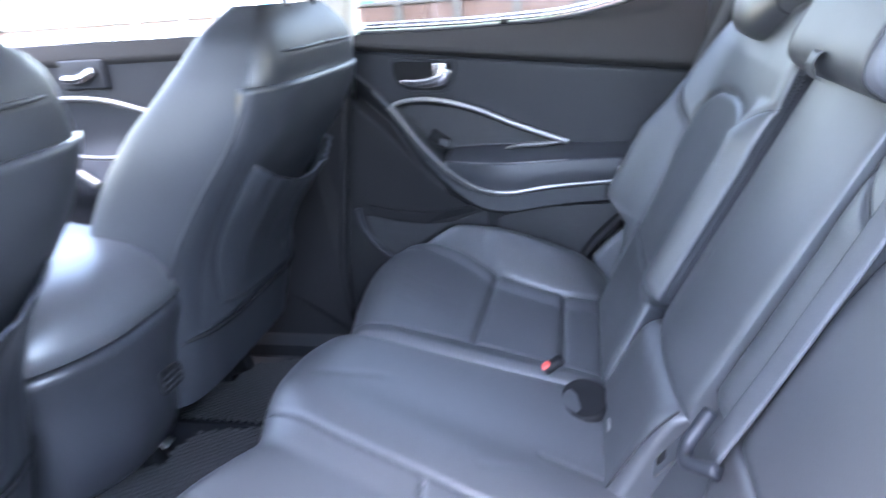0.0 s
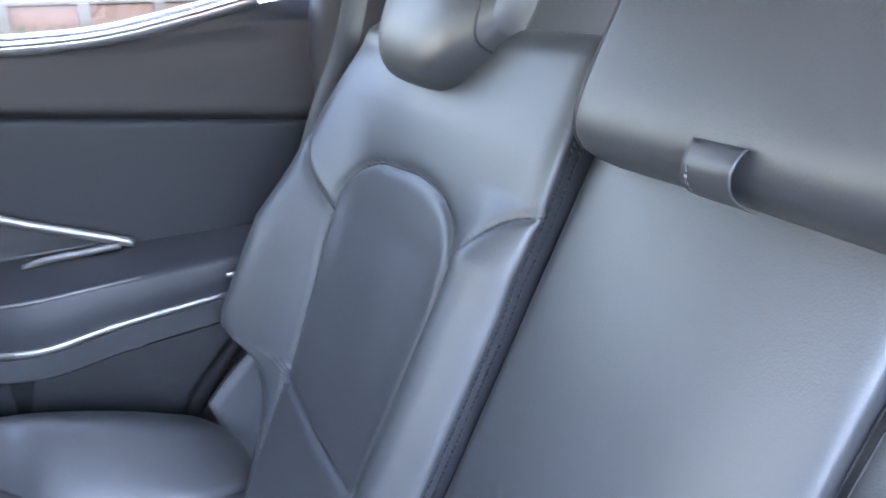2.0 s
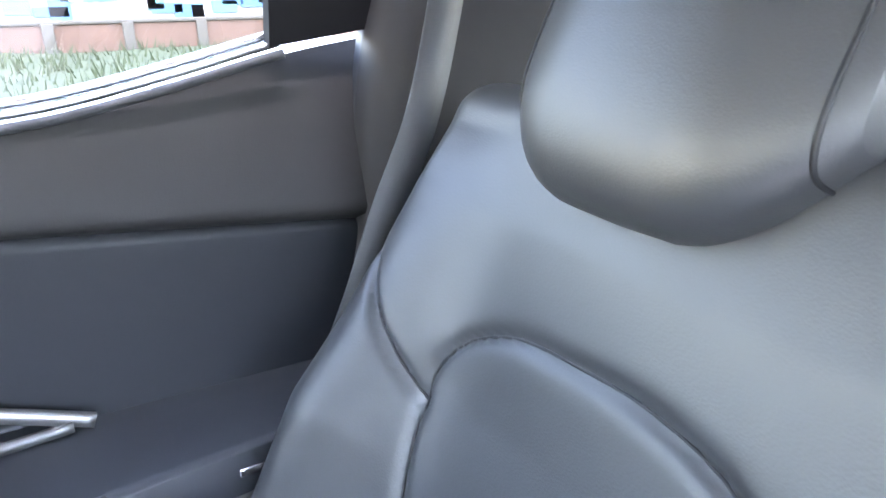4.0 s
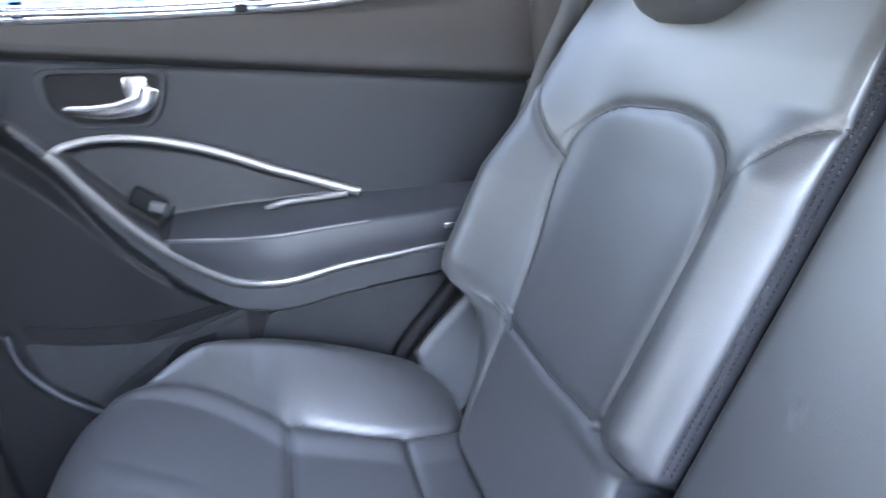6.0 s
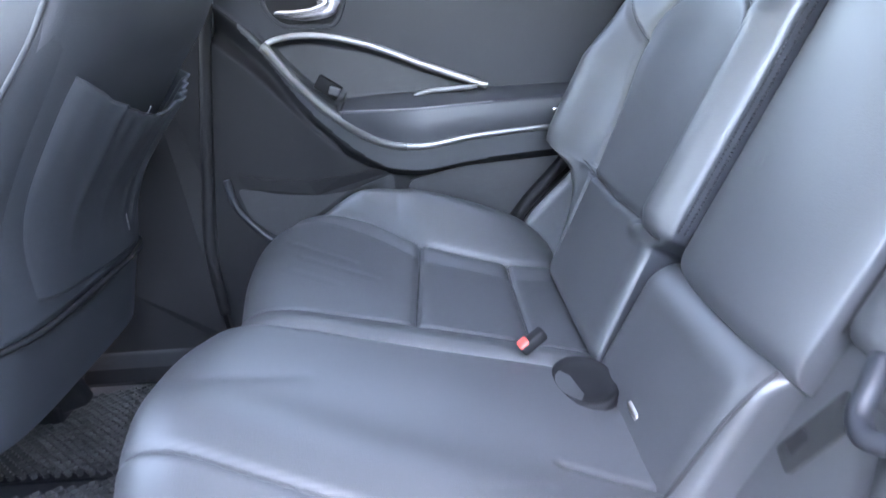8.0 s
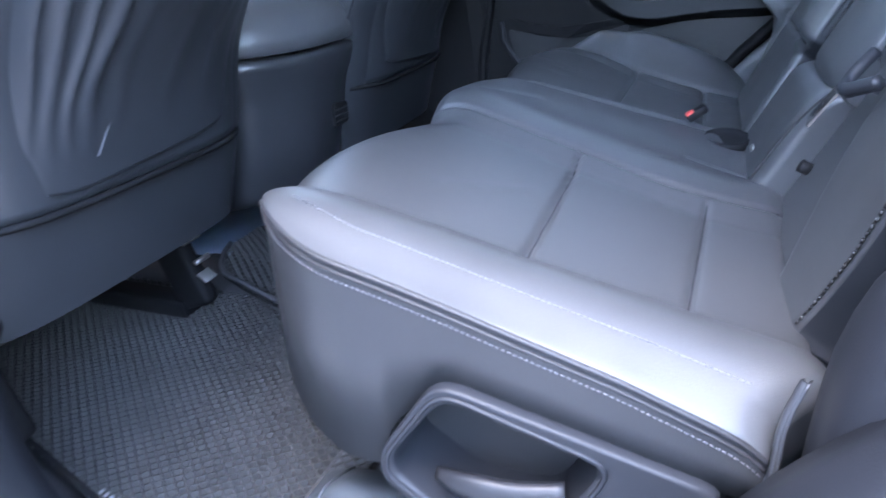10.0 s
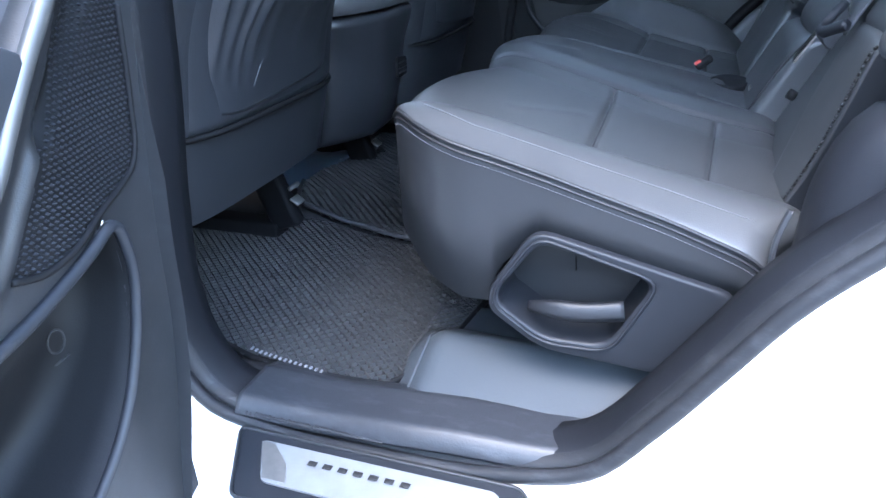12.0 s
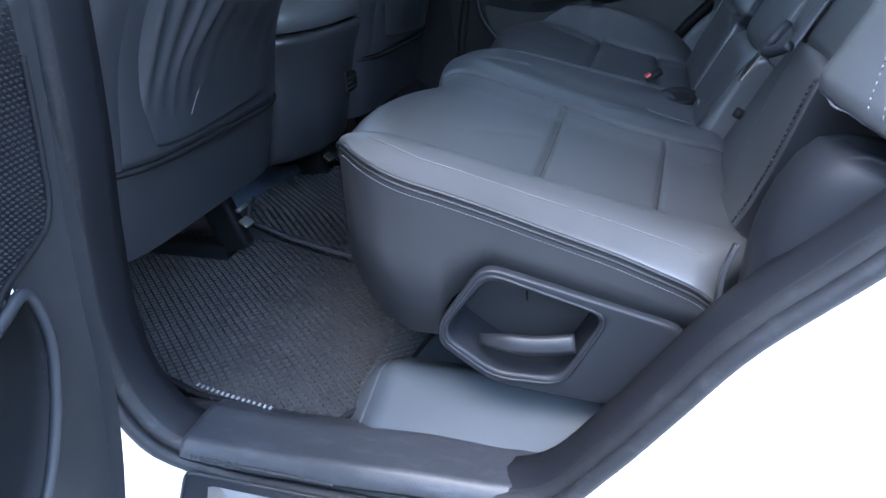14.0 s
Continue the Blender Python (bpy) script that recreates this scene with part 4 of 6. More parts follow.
def belt():
    t = thing("seat_belt", tuple(on_back(-0.21, 0.16, 0.03)), "grey seat belt with a metal tongue on the backrest", "seat belt")
    path = curve([on_back(-0.183, 0.21, -0.022), on_back(-0.185, 0.30, -0.022), on_back(-0.186, 0.42, -0.020), on_back(-0.188, 0.54, -0.018), on_back(-0.19, 0.66, -0.02), on_back(-0.19, 0.72, -0.09)], 40)
    prof = [(-0.022, -0.001), (-0.013, 0.0025), (-0.004, 0.0005), (0.006, 0.003), (0.015, 0.0005), (0.022, 0.0015), (0.022, -0.0025), (-0.022, -0.0025)]
    part("webbing", sweep(path, prof, up=tuple(BN)), WEBBING, t, "grey woven webbing")
    bar = [(-0.007, -0.005), (-0.004, -0.007), (0.004, -0.007), (0.007, -0.005), (0.007, 0.004), (0.003, 0.007), (-0.003, 0.007), (-0.007, 0.004)]
    grip = part("tongue_grip", sweep(curve([on_back(-0.168, 0.243, -0.004), on_back(-0.180, 0.225, 0.002), on_back(-0.192, 0.205, 0.006), on_back(-0.205, 0.200, 0.006), on_back(-0.222, 0.210, 0.0), on_back(-0.240, 0.224, -0.008)], 24), bar, up=tuple(BN)), PLASTIC_SOFT, t, "grey plastic belt tongue grip")
    tp = round_outline([(-0.196, 0.208), (-0.172, 0.216), (-0.150, 0.150), (-0.172, 0.142)], 0.005)
    part("tongue", plate([tuple(on_back(a, b, 0.007)) for a, b in tp], tuple(-0.0025 * BN)), CHROME, grip, "shiny metal tongue plate", smooth=False)
    slot = round_outline([(-0.170, 0.172), (-0.160, 0.175), (-0.156, 0.158), (-0.166, 0.155)], 0.002)
    part("tongue_slot", plate([tuple(on_back(a, b, 0.0076)) for a, b in slot], tuple(-0.0008 * BN)), BLACK, grip, "dark slot in the tongue", smooth=False)
    part("anchor_screw", tube([on_back(-0.159, 0.10, -0.03), on_back(-0.159, 0.10, -0.018)], 0.008, 12), BLACK, t, "dark anchor screw")
    return t


belt()


def buckle(name, c, tilt, label):
    t = thing(name, c, label, "buckle")
    m = Matrix.Rotation(radians(tilt), 4, 'Z') @ Matrix.Rotation(radians(-35), 4, 'Y')
    part("housing", rbox(c, (0.036, 0.019, 0.015), 0.005, m=m), BLACK, t, "black plastic housing")
    off = m @ Vector((-0.010, 0, 0.005))
    part("button", rbox(tuple(Vector(c) + off), (0.014, 0.016, 0.009), 0.003, m=m), RED, t, "red release button")
    return t


buckle("belt_buckle", (0.368, 0.172, 0.712), 12, "black seat belt buckle with a red button")
cup = thing("buckle_pocket", (0.43, 0.09, 0.65), "black plastic buckle pocket in the seat cushion", "buckle pocket")
th = np.linspace(0, 2 * math.pi, 24, endpoint=False)
part("pocket_rim", loft([np.stack([0.418 + 0.034 * k * np.cos(th), 0.118 + 0.05 * k * np.sin(th), np.full(24, 0.684) + dz], 1) for k, dz in ((1.12, -0.01), (1.1, 0.004), (1.0, 0.006), (0.85, 0.002), (0.5, 0.000))]), BLACK, cup)
part("anchor_clip", rbox((0.455, 0.045, 0.690), (0.012, 0.03, 0.012), 0.004), STEEL, cup, "small metal anchor")


# ---- front seats ----
def front_seat(yc, label, near, dx):
    t = thing("front_seat", (-0.35, yc, 0.43), label, "car seat", group="front seats")
    zz = np.linspace(0.60, 1.285, 46)
    xb = smoothed([0.60, 0.72, 0.90, 1.0, 1.1, 1.18, 1.25, 1.285], [dx + q for q in (-0.33, -0.30, -0.255, -0.19, -0.115, -0.085, -0.095, -0.12)])
    xf = smoothed([0.60, 0.72, 0.90, 1.0, 1.1, 1.18, 1.25, 1.285], [dx + q for q in (-0.58, -0.56, -0.50, -0.45, -0.375, -0.29, -0.225, -0.19)])
    hw = smoothed([0.60, 0.75, 0.95, 1.1, 1.2, 1.26, 1.285], [0.245, 0.255, 0.255, 0.245, 0.22, 0.185, 0.14])
    n = 72
    secs = []
    for z in zz:
        r = []
        for j in range(n):
            a = 2 * math.pi * j / n
            c, s = math.cos(a), math.sin(a)
            px, py = np.sign(c) * abs(c) ** 0.4, np.sign(s) * abs(s) ** 0.42
            x = (xb(z) + xf(z)) / 2 + px * (xb(z) - xf(z)) / 2
            # the back panel is flat, the front dished between bolsters
            if c < 0:
                x += 0.03 * math.exp(-(py / 0.5) ** 2) * (1 if z < 1.1 else 0.3)
            r.append((x, yc + py * hw(z), z))
        secs.append(r)
    S = np.array(secs)
    sv, sf = loft(S)
    quads = np.array(sf[:-2])
    cen = sv[quads].mean(1)
    shell = (cen[:, 0] > xb(cen[:, 2]) - 0.04) & (cen[:, 2] < 1.215)
    part("backrest", compact(sv, quads[~shell]), LEATHER_DARK, t, "grey leather backrest")
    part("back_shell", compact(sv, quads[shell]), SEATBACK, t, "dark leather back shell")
    # seam round the side
    zs = np.linspace(0.75, 1.20, 30)
    for sg in (-1, 1):
        pth = np.stack([xb(zs) - 0.04, np.full(30, yc) + sg * (hw(zs) * 0.985 + 0.0005), zs], 1)
        pth = np.concatenate([pth, curve([pth[-1], (xb(1.215) - 0.012, yc + sg * 0.175, 1.215), (xb(1.216) + 0.001, yc + sg * 0.13, 1.216), (xb(1.217) + 0.002, yc, 1.217)], 14)[1:]])
        part("seam_piping", tube(pth, 0.003, 6), LEATHER_DARK, t, "dark seam piping")
    # leather back cover with its lower edge
    ys = np.linspace(-0.235, 0.235, 40)
    YY, QQ = np.meshgrid(ys, np.linspace(0, 1, 40), indexing='ij')
    z0 = 0.742 + 0.0 * YY
    ZC = z0 + (1.17 - z0) * QQ
    XB = xb(ZC) + 0.012 - 0.045 * np.abs(YY / 0.235) ** 5
    edge = np.stack([XB[:, 0] + 0.001, yc + YY[:, 0], ZC[:, 0] - 0.004], 1)
    part("cover_edge", tube(edge, 0.005, 6), BLACK, t, "dark gap under the cover")
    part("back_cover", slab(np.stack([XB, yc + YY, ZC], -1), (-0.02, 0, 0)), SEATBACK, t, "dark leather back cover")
    # pocket with gathered folds
    ys = np.linspace(-0.19, 0.19, 170)
    YY, up = np.meshgrid(ys, np.linspace(0, 1, 50), indexing='ij')
    ZC = 0.762 + 0.06 * YY * -near + 0.03 * np.abs(YY / 0.19) ** 6 + 0.25 * up
    side_y = YY * near
    fold = 0 * up
    for t_y, b_y, amp, wid in ((0.172, 0.166, 0.007, 0.006), (0.148, 0.146, 0.006, 0.007), (0.122, 0.126, 0.008, 0.006), (0.094, 0.104, 0.010, 0.010), (0.050, 0.070, 0.003, 0.012), (-0.03, -0.02, 0.0025, 0.014), (-0.11, -0.09, 0.003, 0.010)):
        bent = side_y - (b_y + (t_y - b_y) * up ** 1.3) - 0.003 * np.sin(9 * up + 40 * t_y)
        fold = fold + amp * np.clip((up - 0.15) / 0.5, 0, 1) * np.exp(-(bent / wid) ** 2)
    fold = fold + 0.0012 * np.sin(170 * side_y + 3 * up) * np.clip((up - 0.75) / 0.25, 0, 1)
    XB = xb(ZC) + 0.018 + 0.016 * up + fold - 0.055 * np.abs(YY / 0.21) ** 5 - 0.012 * np.exp(-((1 - np.abs(YY) / 0.19) / 0.05) ** 2)
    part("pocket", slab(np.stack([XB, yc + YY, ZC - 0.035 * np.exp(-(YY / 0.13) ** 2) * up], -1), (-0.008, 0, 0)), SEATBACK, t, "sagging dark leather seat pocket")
    zq = np.linspace(0.79, 0.985, 24)
    sq_ = np.interp(zq, [0.79, 0.85, 0.95, 0.985], [0.092, 0.060, 0.024, 0.018])
    uq = (zq - 0.762) / 0.25
    part("pocket_seam", tube(np.stack([xb(zq) + 0.0195 + 0.016 * uq + 0.0015 * uq, yc + near * sq_, zq], 1), 0.0008, 6), THREAD_DIM, t, "pale seam across the pocket")
    # plastic skirt under the cover
    secs = []
    for k, x0, w in ((0.0, -0.315, 0.215), (0.35, -0.318, 0.222), (0.75, -0.328, 0.220), (0.93, -0.340, 0.216), (1.0, -0.365, 0.212), (1.02, -0.46, 0.205)):
        row = []
        for q in np.linspace(-1, 1, 32):
            deep = 0.088 - 0.055 * min(1, max(0, (-near * q - 0.15) / 0.85)) ** 1.3
            row.append((x0 + dx - 0.05 * abs(q) ** 4, yc + q * w, 0.738 - deep * k))
        secs.append(row + [(x0 + dx - 0.25, yc + q * w, 0.738 - 0.06 * k) for q in np.linspace(1, -1, 32)])
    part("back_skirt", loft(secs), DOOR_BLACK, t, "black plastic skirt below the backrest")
    # cushion
    part("seat_cushion", rbox((-0.72, yc, 0.60), (0.52, 0.50, 0.18), 0.06, 4), LEATHER, t)
    # headrest on two posts
    part("headrest_pad", rbox((-0.10 + dx, yc, 1.40), (0.10, 0.27, 0.17), 0.045, 5, m=Matrix.Rotation(radians(14), 4, 'Y')), LEATHER_DARK, t, "dark leather headrest")
    for dy in (-0.06, 0.06):
        part("headrest_post", tube([(-0.125 + dx, yc + dy, 1.25), (-0.11 + dx, yc + dy, 1.35)], 0.006), CHROME, t, "chrome post")
    # rail and bracket
    for dy in (-0.19, 0.19):
        part("seat_rail", rbox((-0.76, yc + dy, 0.415), (0.62, 0.05, 0.035), 0.006), BLACK, t, "black steel seat rail")
        part("rail_bracket", rbox((-0.455, yc + dy, 0.49), (0.07, 0.035, 0.15), 0.012, m=Matrix.Rotation(radians(-20), 4, 'Y')), BLACK, t)
    yb = yc + near * -0.185
    part("bracket_bolt", tube([(-0.42, yb - 0.02, 0.552), (-0.42, yb + 0.02, 0.552)], 0.006, 10), STEEL, t, "bare steel bolt")
    part("bracket_bolt", tube([(-0.405, yb - 0.015, 0.515), (-0.405, yb + 0.018, 0.515)], 0.005, 10), STEEL, t, "bare steel bolt")
    part("bracket_tab", rbox((-0.40, yb, 0.485), (0.022, 0.03, 0.005), 0.002, m=Matrix.Rotation(radians(35), 4, 'Y')), STEEL, t, "bare steel bracket end")
    part("side_lever", rbox((-0.39, yc - near * -0.235, 0.60), (0.09, 0.02, 0.16), 0.01, m=Matrix.Rotation(radians(35), 4, 'Y')), BLACK, t)
    return t


front_seat(-0.385, "grey leather front seat with a sagging back pocket", -1, 0.0)
front_seat(0.388, "grey leather front seat on the far side", 1, 0.05)


# ---- centre console ----
def console():
    t = thing("centre_console", (-0.5, 0.03, 0.42), "dark plastic centre console with a padded lid", "console")

    def section(z, x0, face, w, xend, back=0.05, rise=0.0, zend=None):
        """One outline: flat rear face, bevelled corners, straight sides; corners softened."""
        o = np.array([(xend, -w), (x0 - back - 0.06, -w), (x0 - back, -w + 0.004), (x0, -face), (x0 + 0.004, 0.0), (x0, face), (x0 - back, w - 0.004), (x0 - back - 0.06, w), (xend, w)])
        for _ in range(2):
            mid = np.concatenate([[o[0]], np.stack([0.75 * o[:-1] + 0.25 * o[1:], 0.25 * o[:-1] + 0.75 * o[1:]], 1).reshape(-1, 2), [o[-1]]])
            o = mid
        return [(x, 0.062 + y, (zend if zend and x < -0.6 else z) + rise * (y / w) ** 2) for x, y in o]
    part("body", loft([section(0.420, -0.70, 0.06, 0.10, -1.1), section(0.480, -0.62, 0.06, 0.11, -1.1), section(0.545, -0.40, 0.06, 0.14, -1.1), section(0.566, -0.325, 0.062, 0.150, -1.1), section(0.585, -0.305, 0.064, 0.153, -1.1), section(0.66, -0.288, 0.066, 0.163, -1.1), section(0.745, -0.272, 0.068, 0.176, -1.1), section(0.770, -0.266, 0.074, 0.181, -1.1, 0.062), section(0.815, -0.256, 0.096, 0.202, -1.1, 0.05), section(0.830, -0.256, 0.098, 0.203, -1.1, 0.05), section(0.834, -0.263, 0.094, 0.195, -1.1)]), CONSOLE, t)
    part("lid", loft([section(0.8385, -0.262, 0.096, 0.198, -0.72), section(0.842, -0.253, 0.102, 0.207, -0.72), section(0.866, -0.255, 0.106, 0.204, -0.72), section(0.893, -0.264, 0.110, 0.192, -0.72, 0.05), section(0.915, -0.282, 0.108, 0.170, -0.72, 0.05, 0, 0.93), section(0.932, -0.315, 0.104, 0.152, -0.72, 0.045, 0, 0.955), section(0.942, -0.36, 0.095, 0.135, -0.72, 0.04, 0, 0.972)]), CONSOLE_LID, t, "smooth console lid, toned paler for its sky sheen")
    vent = part("air_vent", plate([(-0.2745, 0.062 + a, z) for a, z in round_outline([(0.008, 0.728), (0.062, 0.722), (0.062, 0.684), (0.008, 0.682)], 0.008)], (0.006, 0, 0)), BLACK, t, "black rear air vent", smooth=False)
    for k in range(3):
        part("vent_slat", rbox((-0.270, 0.097, 0.692 + 0.011 * k), (0.008, 0.046, 0.003), 0.001, 1), PLASTIC, vent)
    return t


console()

# ---- mats, covers and sill ----
def cell_sheet(x0, x1, y0, y1, z, pitch, keep, rim=0.17, deep=0.0100):
    """A mat of rhombic cells with sunken middles."""
    verts, faces = [], []
    px, py = pitch * 1.15, pitch
    nx, ny = int((x1 - x0) / px), int((y1 - y0) / py) * 2
    for j in range(ny):
        for i in range(nx):
            cx = x0 + (i + 0.5 * (j % 2) + 0.5) * px
            cy = y0 + (j + 1) * py / 2
            if not keep(cx, cy):
                continue
            zc = z(cx, cy)
            o = len(verts)
            co = [(px / 2, 0), (0, py / 2), (-px / 2, 0), (0, -py / 2)]
            verts += [(cx + a, cy + b, zc) for a, b in co]
            verts += [(cx + a * (1 - rim), cy + b * (1 - rim), zc) for a, b in co]
            verts += [(cx + a * 0.52, cy + b * 0.52, zc - deep) for a, b in co]
            for k in range(4):
                k2 = (k + 1) % 4
                faces += [(o + k, o + k2, o + 4 + k2, o + 4 + k), (o + 4 + k, o + 4 + k2, o + 8 + k2, o + 8 + k)]
    return np.array(verts), faces


MAT = [(-0.62, -0.50), (-0.42, -0.56), (-0.25, -0.615), (-0.03, -0.632), (0.02, -0.55), (0.05, -0.35), (0.05, -0.085), (-0.42, -0.09), (-0.75, -0.05), (-0.75, -0.45)]


def mat_z(x, y):
    return 0.402 + 0.0 * x


fm = thing("floor_mat", (-0.3, -0.35, 0.39), "dark cellular rubber floor mat behind the front seat", "floor mat")
tagged(part("mat_texture", cell_sheet(-0.75, 0.06, -0.64, -0.04, mat_z, 0.0160, lambda x, y: bool(inside(np.array([x]), np.array([y]), MAT)[0])), MAT_EVA, fm, smooth=False), kind="stuff")
part("mat_base", plate([(x, y, 0.3915) for x, y in MAT], (0, 0, -0.006)), BLACK, fm, smooth=False)
part("mat_edging", tube(np.array([(x, y, 0.398) for x, y in MAT]), 0.0055, closed=True), BLACK, fm, "thick mat border")
TM = [(-0.505, 0.0), (-0.465, -0.085), (-0.40, -0.110), (-0.34, -0.130), (-0.19, -0.178), (0.02, -0.20), (0.02, 0.36), (-0.1, 0.36), (-0.38, 0.29), (-0.43, 0.17), (-0.47, 0.17), (-0.50, 0.08)]
tm = thing("tunnel_mat", (-0.2, 0.1, 0.44), "dark cellular rubber mat over the tunnel", "floor mat")
tz = lambda x, y: 0.447 - 0.03 * min(1, max(0, (-y - 0.04) / 0.09))
tagged(part("mat_texture", cell_sheet(-0.58, 0.03, -0.20, 0.37, tz, 0.0165, lambda x, y: bool(inside(np.array([x]), np.array([y]), TM)[0])), MAT_EVA, tm, smooth=False), kind="stuff")
part("mat_base", plate([(x, y, tz(x, y) - 0.0105) for x, y in TM], (0, 0, -0.006)), BLACK, tm, smooth=False)
part("mat_edging", tube(np.array([(x, y, tz(x, y)) for x, y in curve(TM[:6], 30)]), 0.005), RUBBER, tm, "rubber edging")

for k in range(15):
    q = k / 14
    part("edge_stud", rbox((-0.260 + 0.135 * q, -0.603 - 0.024 * q ** 0.8, 0.4075), (0.0042, 0.007, 0.003), 0.001, 1), THREAD, fm, "pale stud along the mat edge", smooth=False)
RM = [(-0.55, 0.40), (-0.03, 0.40), (0.02, 0.45), (0.0, 0.70), (-0.22, 0.70), (-0.45, 0.64), (-0.55, 0.60)]
rm = thing("floor_mat", (-0.25, 0.55, 0.39), "dark cellular rubber floor mat in the far footwell", "floor mat")
tagged(part("mat_texture", cell_sheet(-0.56, 0.03, 0.39, 0.71, mat_z, 0.0165, lambda x, y: bool(inside(np.array([x]), np.array([y]), RM)[0])), MAT_EVA, rm, smooth=False), kind="stuff")
part("mat_base", plate([(x, y, 0.3915) for x, y in RM], (0, 0, -0.006)), BLACK, rm, smooth=False)

# grey vinyl cover under the bench
X, Y = np.meshgrid(np.linspace(-0.022, 0.54, 46), np.linspace(-0.67, -0.38, 30), indexing='ij')
Zc = 0.400 + (0.058 * np.clip((X + 0.022) / 0.06, 0, 1) ** 0.7 + 0.012 * np.clip((X - 0.25) / 0.2, 0, 1)) * np.clip((-0.47 - Y) / 0.08, 0, 1) ** 0.6 - 0.042 * np.clip((-0.54 - Y) / 0.12, 0, 1)
PC = np.stack([X + 0.03 * (Y + 0.6), Y, Zc], -1)
fc = thing("floor_cover", (0.25, -0.52, 0.43), "smooth grey vinyl cover on the floor under the bench", "floor cover")
part("cover_sheet", slab(PC, (0, 0, -0.01)), COVER, fc)
part("hem", tube(PC[3, :20] + np.array([0, 0, 0.001]), 0.0022, 6), COVER, fc, "raised welt along the front edge")
part("hem", tube(PC[0, :] + np.array([0, 0, -0.002]), 0.004, 6), RUBBER, fc, "dark front hem")

# rubber strip on the sill
X, Y = np.meshgrid(np.linspace(-0.20, 0.262, 56), np.linspace(-0.734, -0.622, 20), indexing='ij')
Zs = 0.420 - 0.020 * np.clip((-0.716 - Y) / 0.018, 0, 1) ** 1.6 + 0.006 * np.clip((X - 0.08) / 0.16, 0, 1) - 0.012 * np.clip((Y + 0.65) / 0.025, 0, 1) + 0.004 * np.sin(X * 20)
solo("sill_strip", slab(np.stack([X, Y + 0.06 * np.clip(X - 0.05, 0, 1) - 0.03 * np.clip(-X - 0.05, 0, 1), Zs], -1), (0, 0, -0.004)), SILL_RUBBER, "worn black rubber strip on the door sill", "sill strip")
# thin pale line puts the light on the cut end into colour
solo("strip_lit_end", tube(curve([(0.2625, -0.712, 0.4245), (0.2635, -0.68, 0.4255), (0.2625, -0.645, 0.4215)], 12), 0.0008, 5), THREAD_DIM, "pale line for the lit cut end of the strip", "sill strip")
rng_f = random.Random(8)
crumb = curve([(-0.185, -0.7335, 0.403), (-0.12, -0.7345, 0.402), (-0.05, -0.7345, 0.401), (0.02, -0.7345, 0.400)], 70)
solo("foam_residue", sweep(crumb, ring(0.0045, 0.004, 7), taper=np.array([rng_f.uniform(0.45, 1.25) * (1 - 0.55 * k / 69) for k in range(70)])), CARPET, "crumbled dark foam residue on the sill strip edge", "foam strip")
solo("sill_trim", slab(np.stack(np.meshgrid(np.linspace(-0.30, 0.40, 20), np.linspace(-0.72, -0.632, 8), indexing='ij') + [np.full((20, 8), 0.408)], -1), (0, 0, -0.03)), PLASTIC, "black plastic sill trim inside the door", "trim", kind="structure")


def sill_plate():
    t = thing("sill_plate", (0.05, -0.79, 0.378), "black sill plate with a brushed metal inlay", "sill plate")
    o = round_outline([(-0.186, -0.748), (0.205, -0.748), (0.235, -0.79), (0.235, -0.850), (-0.135, -0.850)], 0.012)
    part("plate_base", plate([(x, y, 0.388 + 0.10 * (y + 0.752)) for x, y in o], (0, 0, -0.012)), PLASTIC_SOFT, t, smooth=False)
    part("plate_rim", tube(np.array([(x, y, 0.388 + 0.10 * (y + 0.752)) for x, y in o]), 0.003, 6, closed=True), PLASTIC, t, "rounded black rim")
    i = round_outline([(-0.142, -0.764), (0.18, -0.764), (0.20, -0.80), (0.20, -0.824), (-0.108, -0.824)], 0.010)
    part("metal_inlay", plate([(x, y, 0.392 + 0.10 * (y + 0.752)) for x, y in i], (0, 0, -0.003)), INLAY, t, "brushed silver inlay", smooth=False)
    part("inlay_corner", plate([(-0.140, -0.767, 0.3928 + 0.1 * (-0.767 + 0.752)), (-0.120, -0.767, 0.3928 + 0.1 * (-0.767 + 0.752)), (-0.088, -0.793, 0.3928 + 0.1 * (-0.793 + 0.752)), (-0.075, -0.820, 0.3928 + 0.1 * (-0.820 + 0.752)), (-0.107, -0.820, 0.3928 + 0.1 * (-0.820 + 0.752))], (0, 0, -0.001)), STEEL, t, "darker worn corner of the inlay", smooth=False)
    for k in range(7):
        x0 = -0.055 + k * 0.021
        part("mark", rbox((x0, -0.785, 0.3945 + 0.1 * (-0.785 + 0.752)), (0.012, 0.008, 0.0012), 0.0005, 1), PLASTIC_UPPER, t, "dark bar on the inlay")
    return t


sill_plate()

solo("protective_film", slab(np.stack(np.meshgrid(np.linspace(-0.66, -0.478, 6), np.linspace(-0.04, 0.24, 8), indexing='ij') + [0.440 + 0.006 * np.sin(np.arange(48).reshape(6, 8))], -1), (0, 0, -0.002)), BLUEFILM, "scrap of pale blue protective film on the tunnel", "plastic film")


def far_belt():
    t = thing("seat_belt", (0.66, 0.69, 1.1), "grey seat belt hanging beside the far rear seat", "seat belt")
    path = curve([(0.735, 0.685, 1.40), (0.716, 0.69, 1.29), (0.690, 0.69, 1.20), (0.657, 0.69, 1.13), (0.615, 0.69, 1.03), (0.57, 0.70, 0.93)], 30)
    part("webbing", sweep(path, [(-0.018, -0.001), (0.0, 0.0012), (0.018, -0.001), (0.018, -0.003), (-0.018, -0.003)], up=(0.1, -1, 0)), WEBBING, t, "grey woven webbing")
    return t


far_belt()


